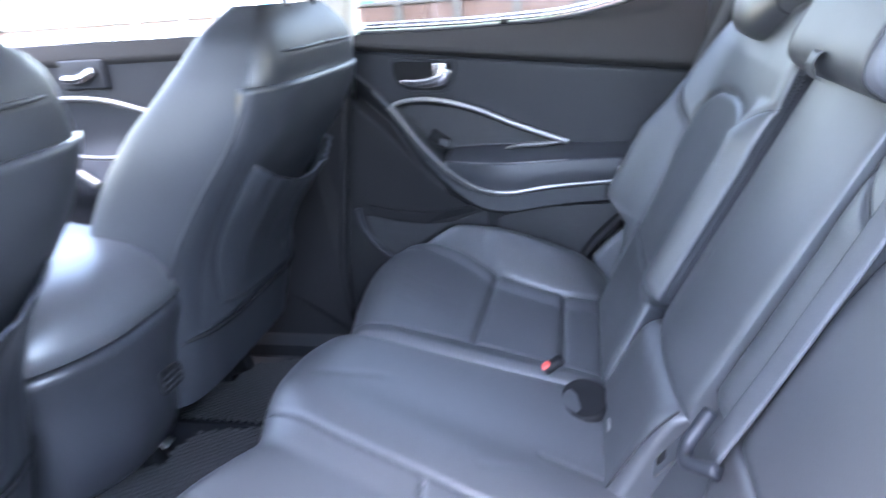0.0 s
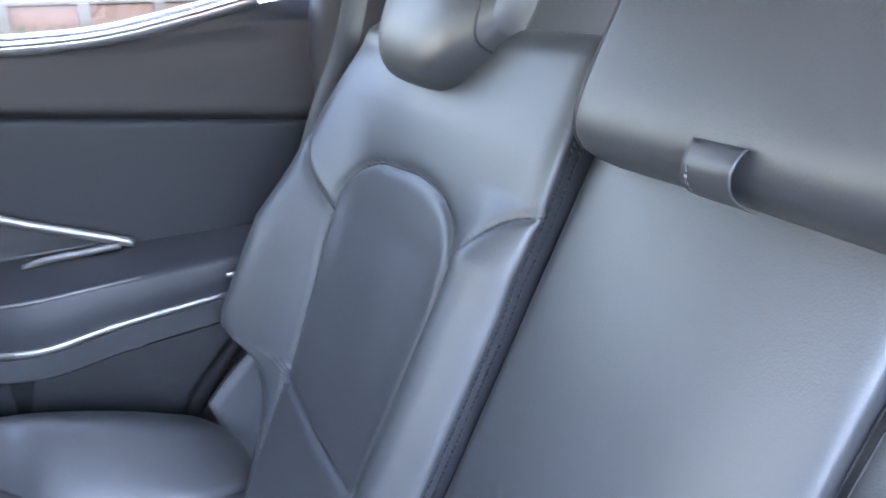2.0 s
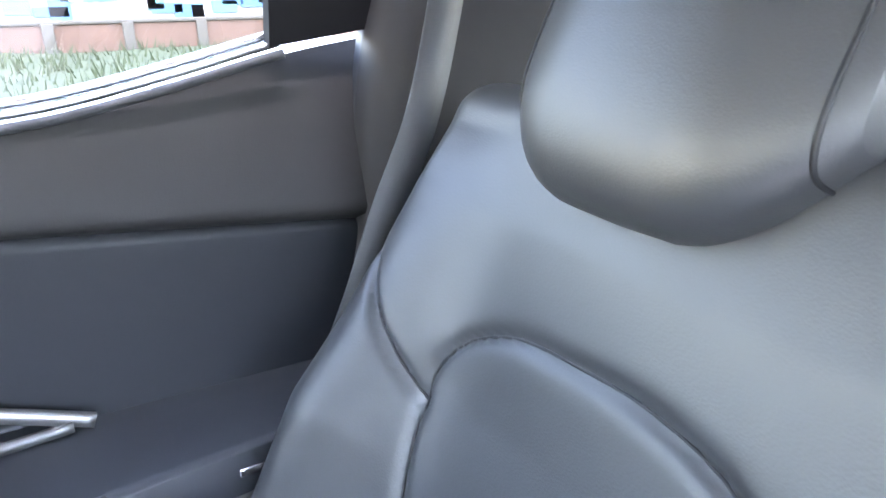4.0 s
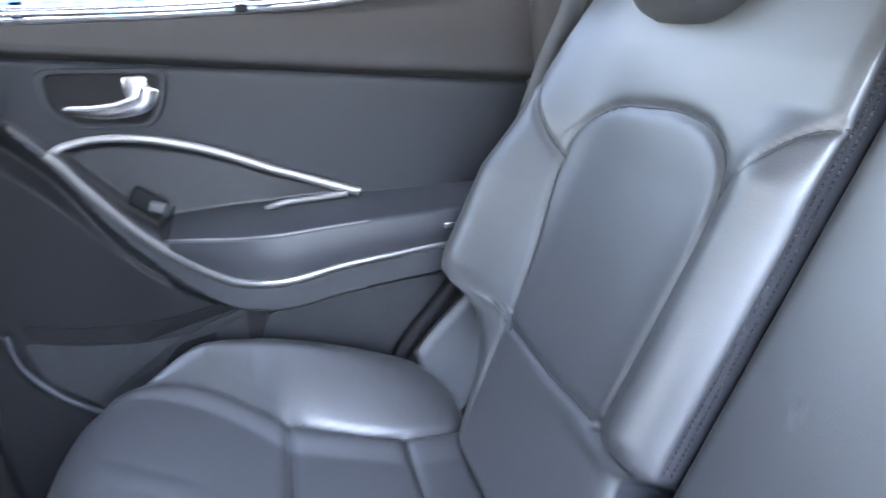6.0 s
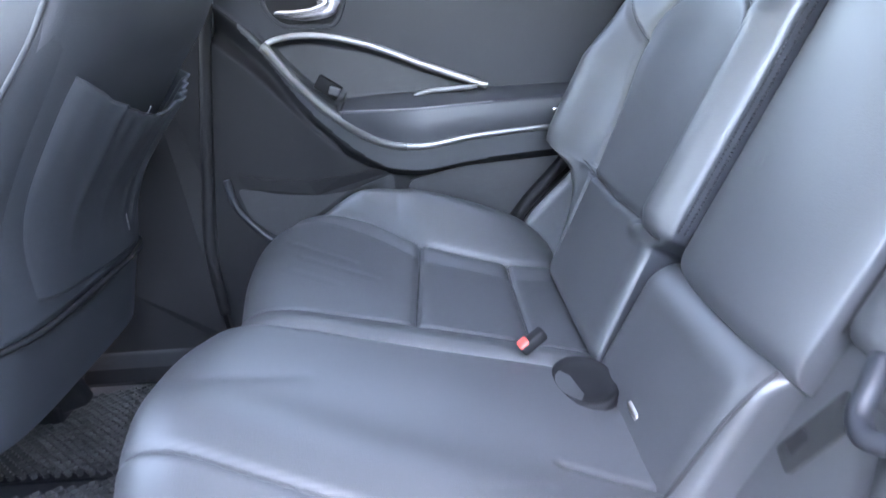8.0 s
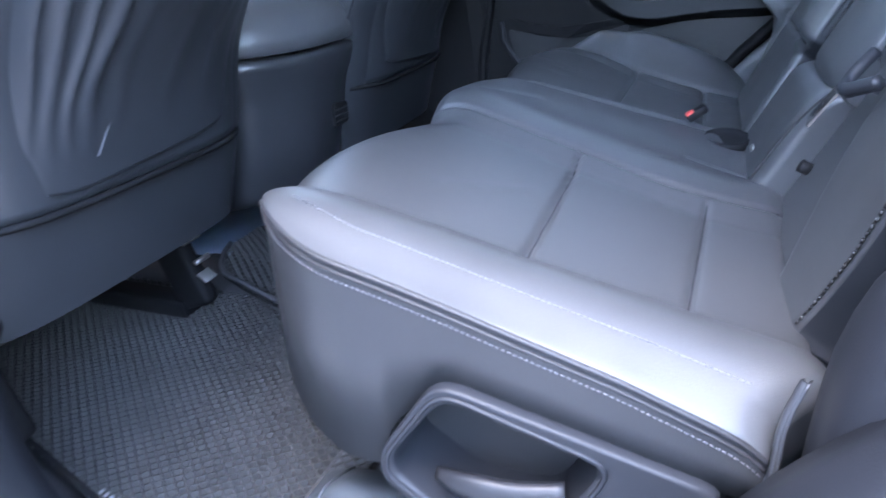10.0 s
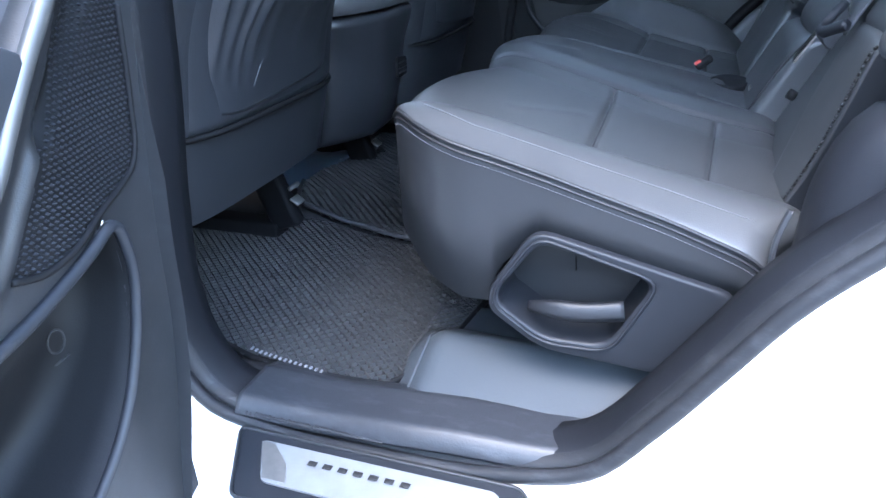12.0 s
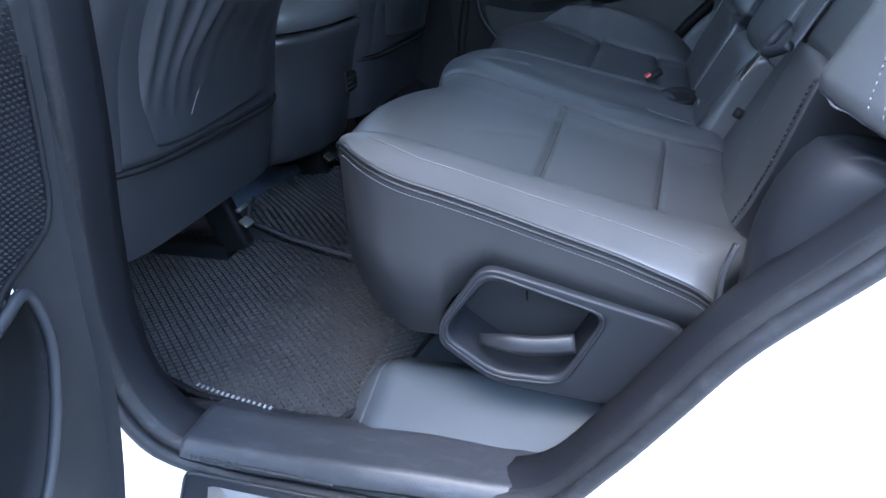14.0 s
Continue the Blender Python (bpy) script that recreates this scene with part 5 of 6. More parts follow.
# ---- doors ----
def rear_door(name, turn, label, opened):
    """The rear door in its closed place on the far side; turn maps its points (n, 3) into place."""
    t = thing(name, tuple(turn(np.array([[-0.1, 0.78, 0.45]]))[0]), label, "car door")

    def p(nm, geo, mat, parent=None, lab="", smooth=True):
        return part(nm, (turn(np.asarray(geo[0], float)), geo[1]), mat, parent or t, lab, smooth)

    zL = smoothed([-0.12, -0.032, 0.0, 0.05, 0.125, 0.19, 0.235, 0.34, 0.51, 0.70], [1.12, 1.037, 0.998, 0.945, 0.89, 0.862, 0.857, 0.868, 0.876, 0.885])
    yL = smoothed([-0.12, -0.032, 0.05, 0.125, 0.19, 0.235, 0.34, 0.51, 0.70], [0.780, 0.772, 0.738, 0.702, 0.674, 0.664, 0.669, 0.688, 0.70])
    zT = smoothed([0.09, 0.112, 0.25, 0.38, 0.52, 0.70], [0.915, 0.917, 0.922, 0.925, 0.925, 0.925])
    zU = smoothed([-0.034, -0.02, -0.008, 0.03, 0.065, 0.17, 0.258, 0.378, 0.40], [1.037, 1.046, 1.049, 1.053, 1.051, 1.026, 0.989, 0.942, 0.93])
    if opened:
        zL = smoothed([-0.12, -0.03, 0.03, 0.06, 0.10, 0.135, 0.155, 0.19, 0.25, 0.34, 0.51, 0.70], [1.13, 1.05, 0.992, 0.965, 0.927, 0.889, 0.866, 0.846, 0.836, 0.838, 0.85, 0.86])
        yL = smoothed([-0.12, -0.03, 0.03, 0.06, 0.10, 0.155, 0.25, 0.51, 0.70], [0.780, 0.768, 0.750, 0.745, 0.741, 0.737, 0.735, 0.74, 0.75])
        zT = smoothed([0.09, 0.112, 0.134, 0.25, 0.52, 0.70], [0.925, 0.938, 0.944, 0.946, 0.945, 0.945])
    zD = lambda x: 1.158 - 0.105 * x
    zW = smoothed([-0.12, 0.0, 0.24, 0.40, 0.50, 0.60, 0.72], [1.205, 1.203, 1.205, 1.215, 1.235, 1.258, 1.275])
    x = np.concatenate([np.linspace(-0.105, 0.40, 130), np.linspace(0.405, 0.69, 50)])
    if opened:
        xf = smoothed([0.40, 0.50, 0.58, 0.66, 0.75, 0.83, 0.95, 1.25], [0.075, 0.043, 0.012, -0.009, -0.020, -0.034, -0.058, -0.08])
    else:
        xf = smoothed([0.40, 0.555, 0.657, 0.794, 0.922, 1.1, 1.25], [-0.165, -0.180, -0.176, -0.160, -0.146, -0.118, -0.105])
    top = zW(x)
    low = np.interp(x, [-0.105, 0.30, 0.36, 0.42, 0.52, 0.62, 0.69], [0.47, 0.47, 0.52, 0.64, 0.78, 0.90, 1.0])
    zt_ = np.where(x > 0.105, zT(x), zL(x))
    zu_ = np.where((x > -0.034) & (x < 0.375), zU(x), zt_ + 0.03)
    marks = np.stack([low, np.maximum(low + 0.01, zL(x) - 0.082), zL(x) - 0.04, zL(x), zt_, zt_ + 0.018, zu_, zD(x), top])
    marks = np.maximum.accumulate(marks + np.arange(9)[:, None] * 1e-4, 0)
    rows = [marks[k][:, None] + (marks[k + 1] - marks[k])[:, None] * np.linspace(0, 1, n, endpoint=False)[None] for k, n in enumerate((70, 14, 12, 22, 8, 24, 26, 20))]
    Z = np.concatenate(rows + [marks[8][:, None]], 1)
    X = np.broadcast_to(x[:, None], Z.shape).copy()
    X = X + (xf(Z) + 0.105) * np.clip(1 - (X + 0.105) / 0.12, 0, 1)
    step = lambda q: np.clip(q, 0, 1) ** 2 * (3 - 2 * np.clip(q, 0, 1))
    y = 0.788 + 0 * X
    # upper pad above the crease
    y += -0.012 * step((Z - zD(X)) / 0.012) + 0.32 * np.clip(Z - zD(X) - 0.02, 0, 1)
    y += 0.006 * bump(Z, zD(X), 0.003)
    # armrest and its frame
    inA = step((zT(X) + 0.014 - Z) / 0.014) * step((X - 0.085) / 0.02)
    y = y + (yL(X) - 0.002 - 0.006 * bump(Z, (zT(X) + zL(X)) / 2, 0.03) - y) * np.maximum(inA, 0)
    # pull cup inside the frame
    cupm = step((zU(X) - 0.006 - Z) / 0.01) * step((Z - np.maximum(zL(X), np.where(X > 0.1, zT(X), 0)) - 0.006) / 0.01) * step((X + 0.03) / 0.02) * step((0.375 - X) / 0.02)
    y += 0.018 * cupm
    # band under the frame, then back to the lower panel
    d = zL(X) - Z
    band = step((d + 0.004) / 0.008) * (1 - step((d - 0.045) / 0.03))
    y = np.where(d > -0.004, y + (yL(X) + 0.012 * step(d / 0.05) - y) * band, y)
    lowp = step((d - 0.045) / 0.03)
    base = 0.748 + 0.012 * step((0.10 - X) / 0.1)
    y = np.where(d > 0.0, y + (base - y) * lowp, y)
    # bin in the lower panel
    binp = round_outline([(0.40, 0.750), (0.25, 0.752), (0.161, 0.760), (0.083, 0.780), (0.048, 0.796), (0.040, 0.745), (0.060, 0.688), (0.090, 0.640), (0.120, 0.611), (0.18, 0.575), (0.25, 0.55), (0.40, 0.54)], 0.03, 6).tolist()
    P = np.stack([X, y, Z], -1)
    vts, fcs = sheet(P)
    fcs = np.array(fcs)
    cx, cz = vts[fcs].mean(1)[:, 0], vts[fcs].mean(1)[:, 2]
    left = np.ones(len(fcs), bool)
    arm = (cz < zT(cx) + 0.015) & (cz > zL(cx)) & (cx > 0.105)
    cupf = (cz < zU(cx)) & (cz > zL(cx)) & (cx > -0.03) & (cx < 0.375) & ~arm
    upper = cz > zD(cx)
    sd, sx0, sz0 = (0.05, 0.09, 0.022) if opened else (0.075, 0.0, 0.0)
    mesh_edge = [(-0.048, 1.03), (-0.038, 0.949), (-0.024, 0.869), (-0.014, 0.831), (-0.004, 0.818), (0.007, 0.813), (0.058, 0.801), (0.105, 0.788), (0.131, 0.787), (0.158, 0.795), (0.128, 0.83), (0.082, 0.886), (0.032, 0.958), (-0.01, 1.02)]
    speak = (cz < zL(cx) - sd) & (cx - sx0 < 0.13) & (cz - sz0 > np.interp(cx - sx0, [-0.10, 0.017, 0.095], [0.794, 0.757, 0.764])) & (cx - sx0 > np.interp(cz, [0.79, 0.96], [-0.102, -0.115]))
    if opened:
        speak = inside(cx, cz, mesh_edge)
    insert = (~upper) & (~arm) & (~cupf) & (cz > zL(cx))
    bins = inside(cx, cz, binp) & opened
    left &= ~bins
    for nm, sel, mat, lab in (("upper_trim", upper, PLASTIC_UPPER, "warm grey upper door trim"), ("armrest", arm, LEATHER_DARK, "dark padded armrest"), ("pull_cup", cupf, GLOSSY if opened else PLASTIC, "dark recessed pull cup"),
                              ("insert_panel", insert, PLASTIC_SOFT, "grey soft door insert"), ("speaker_panel", speak & opened, BLACK, "black speaker panel behind the grille")):
        sel = sel & left
        if sel.any():
            p(nm, compact(vts, fcs[sel]), mat, lab=lab)
        left &= ~sel
    if not opened:
        sel = left & (cz <= zL(cx)) & (cx > -0.075) & (cz > zL(cx) - np.interp(cx, [-0.075, 0.0, 0.20, 0.45, 0.6], [0.012, 0.030, 0.050, 0.046, 0.040]))
        p("frame_band", compact(vts, fcs[sel]), BAND, lab="dull grey band under the trim strip")
        left &= ~sel
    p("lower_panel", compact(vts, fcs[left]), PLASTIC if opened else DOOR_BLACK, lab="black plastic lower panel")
    if opened:
        o = np.array(binp)
        cn = np.array([0.17, 0.68])
        rings = []
        for k, dy in ((1.03, -0.002), (1.0, 0.0), (0.99, 0.018), (0.965, 0.040), (0.90, 0.055), (0.7, 0.062), (0.4, 0.064), (0.05, 0.065)):
            q = cn + (o - cn) * k
            rings.append(np.stack([q[:, 0], 0.746 + dy + 0.5 * max(0, dy) * np.clip((0.70 - q[:, 1]) / 0.08, 0, 1.5), q[:, 1]], 1))
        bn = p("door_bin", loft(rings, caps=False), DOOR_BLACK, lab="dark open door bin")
        p("bin_rim", tube(np.stack([o[:, 0], np.full(len(o), 0.745), o[:, 1]], 1), 0.0052, 10, closed=True, up=(0, 1, 0)), PLASTIC_SOFT, parent=bn, lab="smooth grey rounded bin rim")
        p("mesh_border", tube(np.array([(a_, 0.746 + 0.012 * float(step(np.array((0.10 - a_) / 0.1))), b_) for a_, b_ in curve(mesh_edge[1:10], 50)]), 0.003, 6), BLACK, lab="dark border of the speaker grille")
    # outer skin and edges
    sk = np.stack([np.stack([np.maximum(x, 0.10) if opened else x, np.full(len(x), yy0), np.where(k, top, low)], 1) for k, yy0 in ((0, 0.80), (0, 0.90), (1, 0.93), (1, 0.83))], 0)
    p("outer_skin", sheet(sk), WHITE, lab="white painted outer door skin")
    fe = [(0.0, 0.805), (-0.03, 0.812), (-0.05, 0.82), (-0.055, 0.86), (-0.045, 0.92)]
    p("hinge_edge", sheet(np.array([[(max(-0.165, float(xf(z)) + a * 1.2), b, z) for a, b in fe] for z in np.linspace(0.40, 1.205, 24)])), WHITE, lab="white painted door edge")
    p("trim_edge", sheet(np.array([[(float(xf(z)), yv, z) for yv in (0.745 + 0.04 * min(1, max(0, (z - 0.8) / 0.3)), 0.80)] for z in np.linspace(0.47, 1.205, 30)])), PLASTIC)
    # silver frame
    up = curve([(0.380, 0.776, 0.942), (0.31, 0.777, 0.969), (0.258, 0.777, 0.989), (0.17, 0.776, 1.026), (0.10, 0.775, 1.046), (0.05, 0.774, 1.053), (0.0, 0.772, 1.050), (-0.022, 0.770, 1.044), (-0.034, 0.768, 1.034)], 60)
    xs = np.linspace(-0.034, 0.60, 90)
    dn = np.stack([xs, yL(xs) - 0.004, zL(xs)], 1)
    flat = [(-0.004, -0.0065), (0.003, -0.0075), (0.005, 0.0), (0.003, 0.0075), (-0.004, 0.0065)]
    p("frame_strip", sweep(up, [(a * 1.0, b) for a, b in flat], up=(0, 0, 1), taper=np.linspace(0.95, 0.72, 60)), SILVER, lab="satin silver trim strip")
    tp = np.concatenate([np.linspace(1.25, 0.95, 36), np.linspace(0.9, 0.62, 54)])
    p("frame_strip", sweep(dn[:37], flat, up=(0, -0.3, 1), taper=tp[:37]), DULL_SILVER, lab="dull silver trim strip")
    p("frame_strip", sweep(dn[35:], flat, up=(0, -0.3, 1), taper=tp[35:] * 0.97), SILVER, lab="satin silver trim strip")
    at = np.linspace(0.10, 0.38, 30)
    # far armrest edge is coloured silver to draw its highlight
    p("armrest_edge", tube(np.stack([at, yL(at) + 0.002, zT(at) + 0.0], 1), 0.0035), DULL_SILVER if not opened else PLASTIC_SOFT)
    # handle in its bezel
    bz_o = round_outline([(-0.035, 1.150), (0.132, 1.142), (0.125, 1.10), (0.105, 1.062), (0.0, 1.066), (-0.03, 1.10)], 0.028)
    bz_i = round_outline([(-0.024, 1.142), (0.120, 1.134), (0.114, 1.10), (0.098, 1.070), (0.005, 1.074), (-0.02, 1.10)], 0.022)
    h = p("handle_bezel", frame_ring(bz_o, bz_i, 0.782, 0.815, 0.006), PLASTIC_SOFT, lab="grey handle bezel")
    p("handle_cup", plate([(a, 0.7855, b) for a, b in bz_i], (0, 0.002, 0)), BLACK, parent=h, smooth=False)
    lv = curve([(-0.010, 0.790, 1.094), (0.03, 0.785, 1.089), (0.07, 0.783, 1.091), (0.098, 0.783, 1.102), (0.106, 0.785, 1.118)], 30)
    p("handle_lever", sweep(lv, ring(0.007, 0.011, 12), taper=np.concatenate([np.linspace(0.6, 1.15, 15), np.linspace(1.15, 1.7, 15)])), CHROME, parent=h, lab="bright chrome handle lever")
    p("lock_tab", rbox((0.088, 0.788, 1.118), (0.034, 0.014, 0.034), 0.006), CHROME, parent=h)
    # window switch
    w = p("switch_base", rbox((0.075, 0.795, 0.955), (0.05, 0.012, 0.03), 0.004, m=Matrix.Rotation(radians(35), 4, 'Y')), BLACK, lab="black window switch")
    p("switch_key", rbox((0.088, 0.786, 0.948), (0.022, 0.012, 0.016), 0.003, m=Matrix.Rotation(radians(20), 4, 'Y')), WEBBING, parent=w, lab="switch key with a pale edge")
    p("armrest_badge", rbox((0.500, 0.6800, 0.904), (0.026, 0.006, 0.009), 0.002), CHROME, lab="small chrome clip on the armrest")
    # chrome and rubber along the window
    wx = np.linspace(-0.10, 0.60, 60)
    for dz, yy0, r, m in ((0.004, 0.797, 0.005, RUBBER), (0.013, 0.812, 0.004, CHROME), (0.021, 0.825, 0.005, CHROME)):
        p("window_strip", tube(np.stack([wx, np.full(60, yy0), zW(wx) + dz], 1), r, 6), m, lab="window sealing strip")
    p("lock_pin", rbox((0.24, 0.797, 1.214), (0.018, 0.012, 0.012), 0.003), BLACK, lab="small black lock pin")
    gl = np.array([[(a, 0.825 - 0.16 * (z - 1.22), max(z, float(zW(a)) + 0.01)) for z in (1.21, 1.32, 1.45, 1.58)] for a in np.linspace(-0.1, 0.60, 12)])
    p("window_pane", sheet(gl), GLASS, lab="clear side window")
    p("window_divider", plate([(0.588, 0.80, 1.268), (0.72, 0.80, 1.285), (0.72, 0.75, 1.58), (0.60, 0.75, 1.58)], (0, 0.02, 0)), BLACK, lab="black window divider panel", smooth=False)
    if opened:
        em = [(0.100 + 0.009 * math.cos(a), 0.788, 0.706 + 0.010 * math.sin(a)) for a in np.linspace(0, 2 * math.pi, 20, endpoint=False)]
        p("bin_mark", join(tube(np.array(em), 0.0009, 5, closed=True, up=(0, 1, 0)), tube([(0.092, 0.788, 0.688), (0.108, 0.788, 0.688)], 0.0009, 5)), PLASTIC, lab="small embossed mark in the bin")
    else:
        # flat black plate drawn as the shadow between band and pocket
        slot = round_outline([(-0.118, 0.805), (-0.05, 0.789), (0.03, 0.783), (0.10, 0.792), (0.185, 0.808), (0.185, 0.795), (0.11, 0.763), (0.04, 0.754), (-0.035, 0.760), (-0.10, 0.774)], 0.012, 4)
        p("gap_shade", plate([(a_, 0.742 + 0.012 * float(step(np.array((0.10 - a_) / 0.1))), b_) for a_, b_ in slot], (0, 0.01, 0)), BLACK, lab="black plate for the shadow gap above the pocket", smooth=False)
        quarter_p = round_outline([(0.222, 0.776), (0.33, 0.800), (0.43, 0.815), (0.515, 0.828), (0.516, 0.812), (0.47, 0.757), (0.42, 0.690), (0.38, 0.62), (0.20, 0.62), (0.203, 0.715)], 0.008, 4)
        p("rear_lower_panel", plate([(a_, 0.741, b_) for a_, b_ in quarter_p], (0, 0.01, 0)), PLASTIC, lab="grey plastic panel behind the door pocket", smooth=False)
        p("pocket_panel", plate([(a_, 0.746 + 0.010 * float(step(np.array((0.10 - a_) / 0.1))), b_) for a_, b_ in round_outline([(-0.118, 0.775), (-0.035, 0.760), (0.04, 0.755), (0.11, 0.763), (0.19, 0.79), (0.19, 0.60), (0.02, 0.60), (-0.05, 0.67), (-0.10, 0.71)], 0.010, 4)], (0, 0.006, 0)), PLASTIC, lab="grey face of the lower door pocket", smooth=False)
        p("cup_ledge", sweep(curve([(0.238, 0.772, 0.9315), (0.262, 0.770, 0.9385), (0.31, 0.770, 0.941), (0.362, 0.772, 0.9435)], 20), [(a * 0.8, b * 0.7) for a, b in flat]), DULL_SILVER, lab="short silver ledge inside the pull cup")
        p("bin_lip", tube(curve([(-0.135, 0.752, 0.795), (-0.124, 0.750, 0.742), (-0.094, 0.746, 0.702), (-0.061, 0.744, 0.672), (0.0, 0.742, 0.64), (0.08, 0.738, 0.62)], 30), 0.007, 8), PLASTIC_SOFT, lab="rounded bin lip")
    if not opened:
        return t
    # speaker weave
    vv, ff = [], []
    pitch = 0.0060
    for j in range(70):
        for i in range(54):
            sx = sx0 - 0.128 + (i + 0.5 * (j % 2)) * pitch
            sz = sz0 + 0.755 + j * pitch * 0.72
            if opened and not inside(np.array([sx]), np.array([sz]), mesh_edge)[0]:
                continue
            if not opened and (sx - sx0 > 0.13 or sz - sz0 < np.interp(sx - sx0, [-0.10, 0.017, 0.095], [0.798, 0.761, 0.768]) or sz > float(zL(sx)) - sd - 0.004 or sx - sx0 < np.interp(sz, [0.79, 0.96], [-0.100, -0.113])):
                continue
            o = len(vv)
            yb = 0.748 + 0.012 * float(step(np.array((0.10 - sx) / 0.1)))
            a, b = pitch * 0.46, pitch * 0.26
            yb = float(np.interp(float(zL(sx)) - sz, [0.045, 0.075], [float(yL(sx)) + 0.012, yb])) if opened else yb
            vv += [(sx - a, yb, sz - b * 0.4), (sx, yb, sz - b), (sx + a, yb, sz + b * 0.4), (sx, yb, sz + b), (sx, yb - 0.0024, sz)]
            ff += [(o, o + 1, o + 4), (o + 1, o + 2, o + 4), (o + 2, o + 3, o + 4), (o + 3, o, o + 4)]
    wv = p("speaker_weave", (np.array(vv), ff), PLASTIC_SOFT, lab="woven speaker grille", smooth=False)
    wv["kind"] = "stuff"
    return t


rear_door("rear_door", lambda q: q, "closed far rear door with silver trim and armrest", False)

SWING = radians(82)
DOOR_ALONG = np.array([math.cos(SWING), -math.sin(SWING)])
DOOR_FACE = np.array([math.sin(SWING), math.cos(SWING)])


def swung(q):
    """The door mirrored to the near side and swung open about its hinge."""
    q = np.asarray(q, float).reshape(-1, 3)
    out = q.copy()
    out[:, :2] = (q[:, :1] + 0.878) * DOOR_ALONG + (-0.23 + 0.755 - q[:, 1:2]) * DOOR_FACE
    return out


rear_door("rear_door", swung, "wide open near rear door with a woven speaker grille", True)


def front_door():
    t = thing("front_door", (-0.7, 0.78, 0.45), "closed far front door with silver trim", "car door")
    x = np.linspace(-1.25, -0.30, 60)
    z = np.linspace(0.47, 1.225, 70)
    X, Z = np.meshgrid(x, z, indexing='ij')
    y = 0.79 - 0.10 * bump(Z, 0.87, 0.06) * np.clip((X + 1.1) / 0.3, 0, 1) - 0.01 * (Z > 1.175)
    p = sheet(np.stack([X, y, Z], -1))
    f = np.array(p[1])
    up = p[0][f].mean(1)[:, 2] > 1.175
    part("upper_trim", compact(p[0], f[up]), PLASTIC_UPPER, t, "warm grey upper door trim")
    part("insert_panel", compact(p[0], f[~up]), PLASTIC_SOFT, t, "grey soft door insert")
    part("frame_strip", sweep(curve([(-0.60, 0.765, 1.03), (-0.70, 0.770, 1.06), (-0.80, 0.772, 1.085), (-0.90, 0.774, 1.092), (-1.0, 0.774, 1.08)], 40), ring(0.005, 0.008, 8)), SILVER, t, "satin silver trim strip")
    part("frame_strip", sweep(curve([(-0.62, 0.70, 0.955), (-0.78, 0.70, 0.95), (-0.93, 0.72, 0.96)], 20), ring(0.004, 0.006, 8)), SILVER, t)
    part("frame_strip", sweep(curve([(-0.80, 0.69, 0.88), (-0.86, 0.70, 0.915), (-0.94, 0.71, 0.965)], 20), ring(0.008, 0.012, 8)), SILVER, t)
    part("handle_bezel", rbox((-0.84, 0.783, 1.15), (0.13, 0.012, 0.075), 0.006), PLASTIC_SOFT, t)
    part("handle_lever", sweep(curve([(-0.89, 0.772, 1.142), (-0.85, 0.768, 1.14), (-0.80, 0.768, 1.158)], 16), ring(0.010, 0.012, 8)), CHROME, t, "bright chrome handle lever")
    part("window_strip", tube([(-1.25, 0.80, 1.232), (-0.30, 0.80, 1.222)], 0.006), CHROME, t)
    part("window_pane", sheet(np.array([[(a, 0.82 - 0.16 * (zz - 1.22), zz) for zz in (1.225, 1.40, 1.58)] for a in (-1.2, -0.7, -0.26)])), GLASS_CLEAR, t, "clear side window")
    return t


front_door()
fd = thing("front_door", (-0.85, -0.8, 0.3), "closed near front door with grey trim and white skin", "car door")
part("inner_trim", plate([(-1.3, -0.755, 0.36), (-0.40, -0.755, 0.36), (-0.40, -0.755, 1.2), (-1.3, -0.755, 1.2)], (0, -0.04, 0)), PLASTIC_SOFT, fd, smooth=False)
part("window_pane", plate([(-1.2, -0.77, 1.2), (-0.36, -0.77, 1.2), (-0.33, -0.72, 1.58), (-0.7, -0.72, 1.58)], (0, 0.002, 0)), GLASS_CLEAR, fd, "clear side window", smooth=False)
part("outer_skin", plate([(-1.3, -0.80, 0.25), (-0.40, -0.80, 0.25), (-0.40, -0.80, 1.2), (-1.3, -0.80, 1.2)], (0, -0.12, 0)), WHITE, fd, "white painted outer door skin", smooth=False)

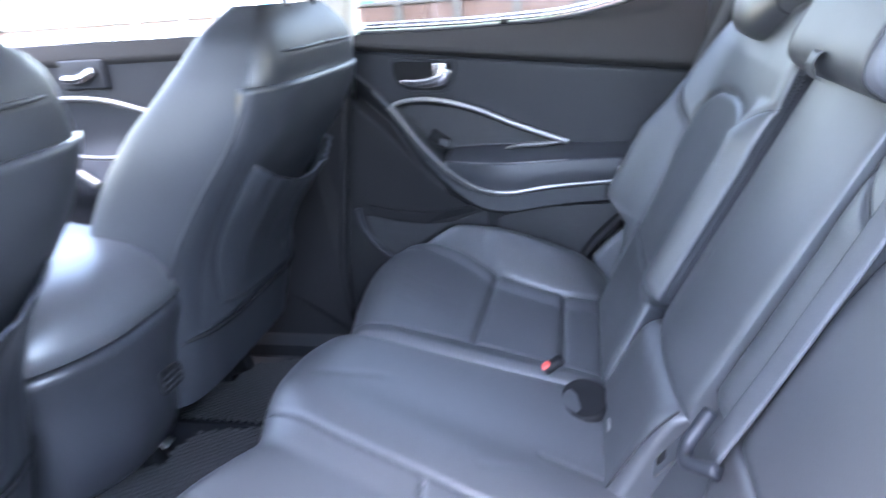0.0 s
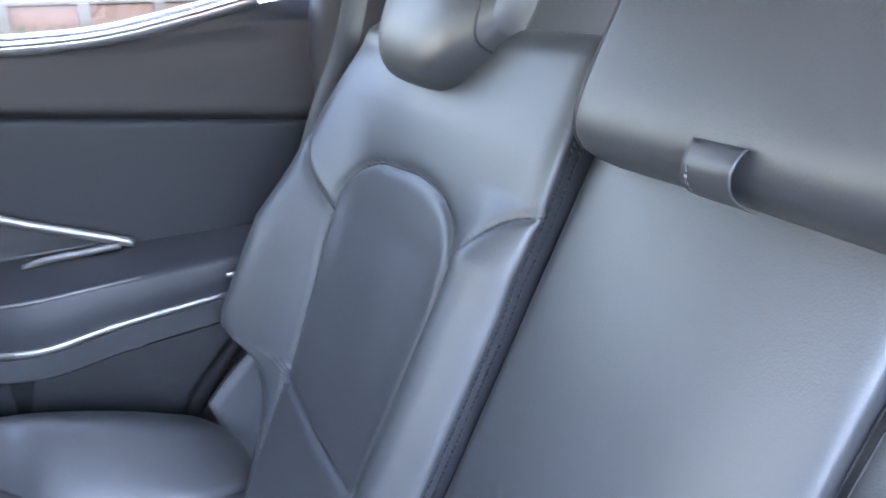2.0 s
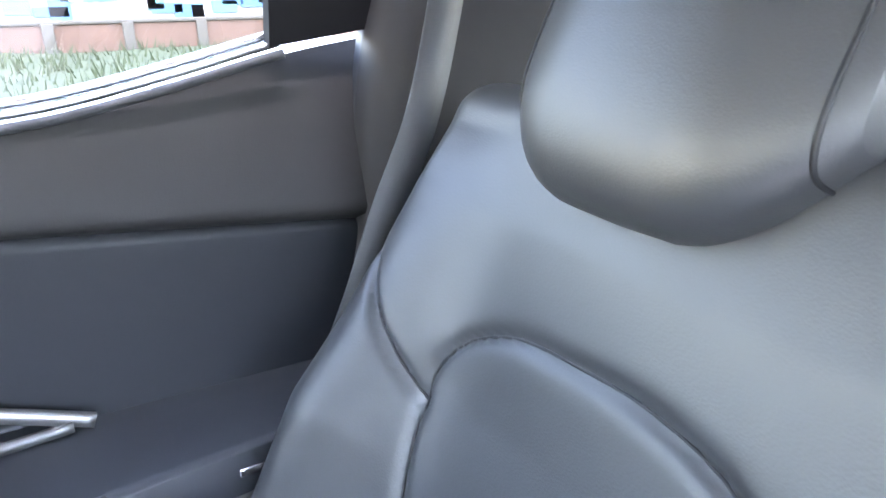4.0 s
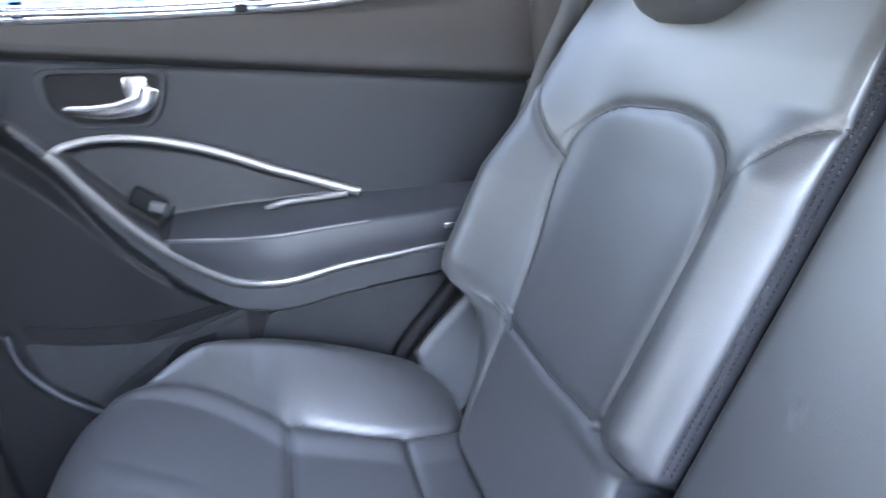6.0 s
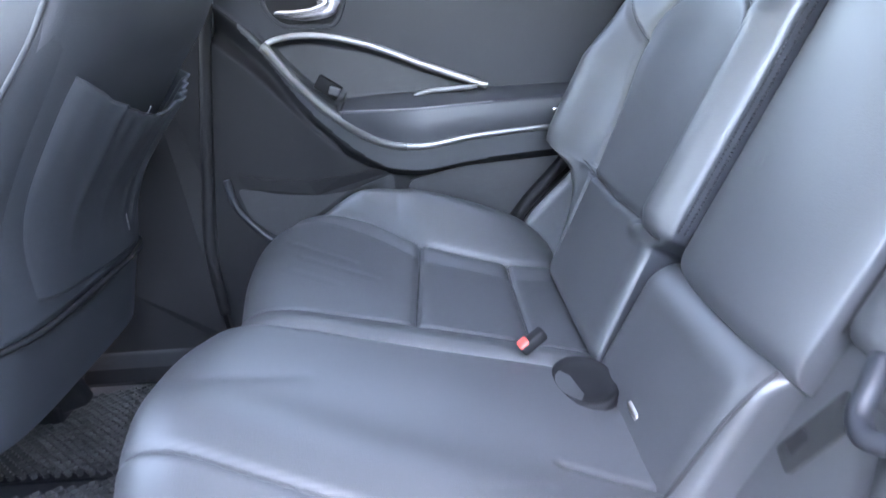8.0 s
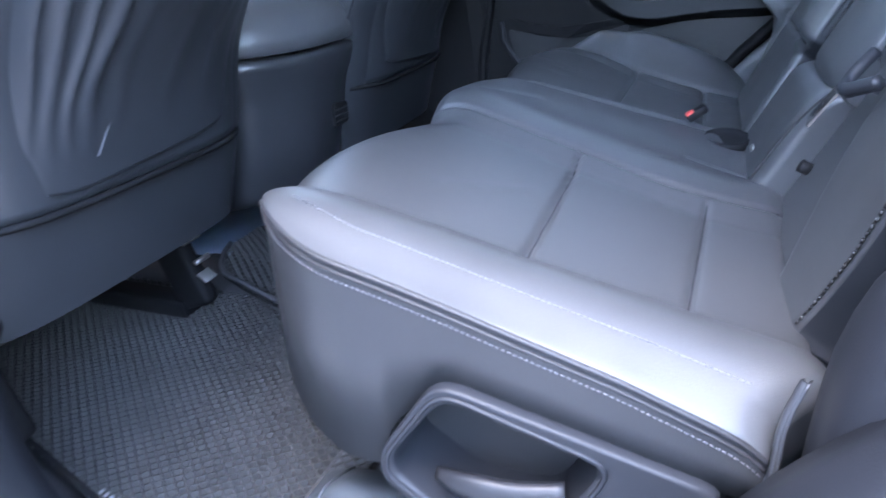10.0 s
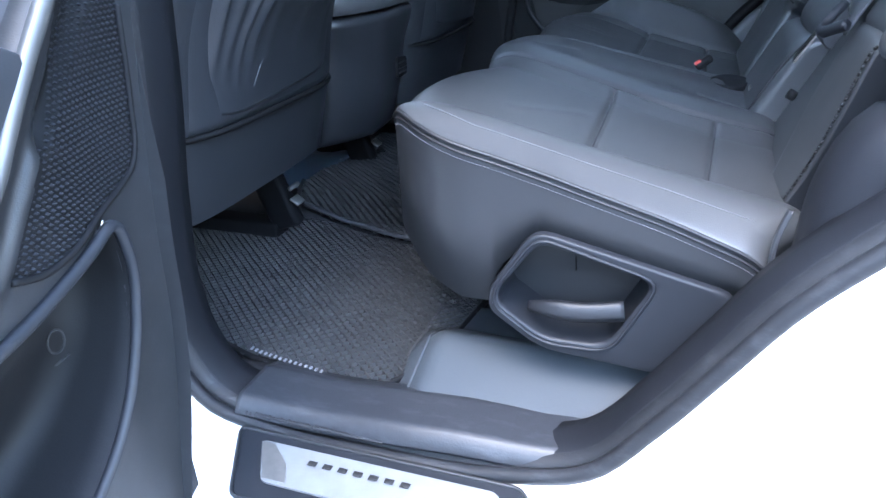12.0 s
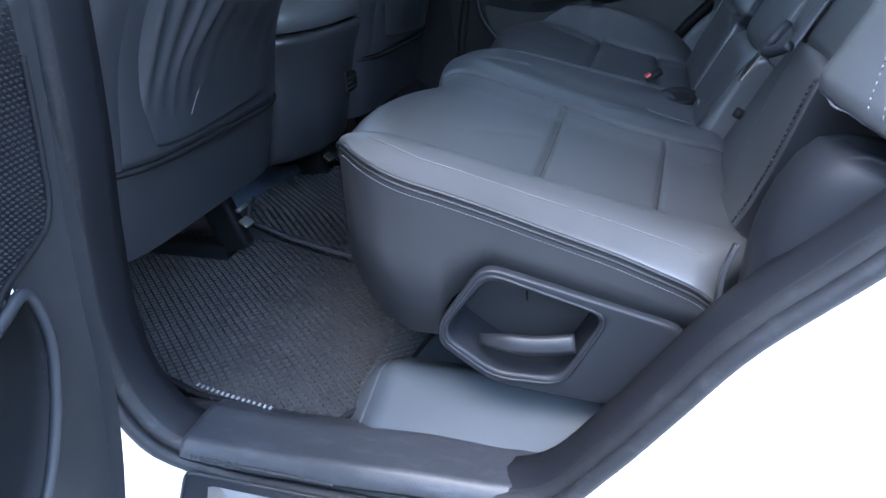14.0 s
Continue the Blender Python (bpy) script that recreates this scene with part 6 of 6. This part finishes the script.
# ---- outside ----
solo("ground", plate([(-60, -60, 0), (60, -60, 0), (60, 60, 0), (-60, 60, 0)], (0, 0, -0.2)), ASPHALT, "grey asphalt ground around the car", "ground", kind="structure", smooth=False)
X, Y = np.meshgrid(np.linspace(-25, 25, 100), np.linspace(6.5, 11.9, 24), indexing='ij')
rng = np.random.default_rng(3)
solo("grass_verge", sheet(np.stack([X, Y, 0.45 + 0.05 * rng.random(X.shape) + 0.055 * (Y - 6.5)], -1)), GRASS, "rough green grass bank beside the car", "grass", kind="stuff")
vv, ff = [], []
for k in range(9000):
    gx, gy = rng.uniform(-14, 14), rng.uniform(6.6, 11.8)
    gz = 0.46 + 0.055 * (gy - 6.5)
    hgt, a, lean = rng.uniform(0.05, 0.22), rng.uniform(0, 6.28), rng.uniform(-0.1, 0.1)
    w = rng.uniform(0.01, 0.03)
    o = len(vv)
    vv += [(gx - w * math.cos(a), gy - w * math.sin(a), gz - 0.05), (gx + w * math.cos(a), gy + w * math.sin(a), gz - 0.05), (gx + lean, gy + lean * 0.6, gz + hgt)]
    ff.append((o, o + 1, o + 2))
solo("weeds", (np.array(vv), ff), LEAF, "tangled green weeds on the bank", "weeds", kind="stuff", smooth=False)
bw = thing("boundary_wall", (0, 12.1, 0), "low weathered brick boundary wall", "wall", kind="structure")
part("wall_core", rbox((0, 12.1, 0.57), (50, 0.2, 1.14), 0.01, 1), BRICK, bw, smooth=False)
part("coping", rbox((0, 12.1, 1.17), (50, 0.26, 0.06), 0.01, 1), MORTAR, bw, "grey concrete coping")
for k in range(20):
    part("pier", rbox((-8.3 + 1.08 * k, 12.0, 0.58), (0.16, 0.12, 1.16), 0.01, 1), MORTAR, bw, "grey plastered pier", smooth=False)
fb = thing("far_building", (0, 32, 0), "pale far building with blue and teal panels", "building")
part("wall", rbox((0, 33, 3), (70, 2, 6), 0.05, 1), PALE, fb, smooth=False)
for k in range(64):
    xk = -16 + k * 0.6 + rng.uniform(-0.3, 0.3)
    part("panel", rbox((xk, 31.96, 0.9 + rng.uniform(0, 1.3)), (rng.uniform(0.4, 1.3), 0.06, rng.uniform(0.3, 0.9)), 0.01, 1), (BLUEPAINT, WHITE, TEAL, BLUEPAINT)[k % 4], fb, smooth=False)

# unseen wall, added to hold back low sky light at the open door
solo("low_sky_blocker", rbox((0, -6.5, 1.25), (60, 0.3, 2.5), 0.02, 1), BLOCKER, "unseen plain wall added to block the low sky", "wall", kind="structure", smooth=False)
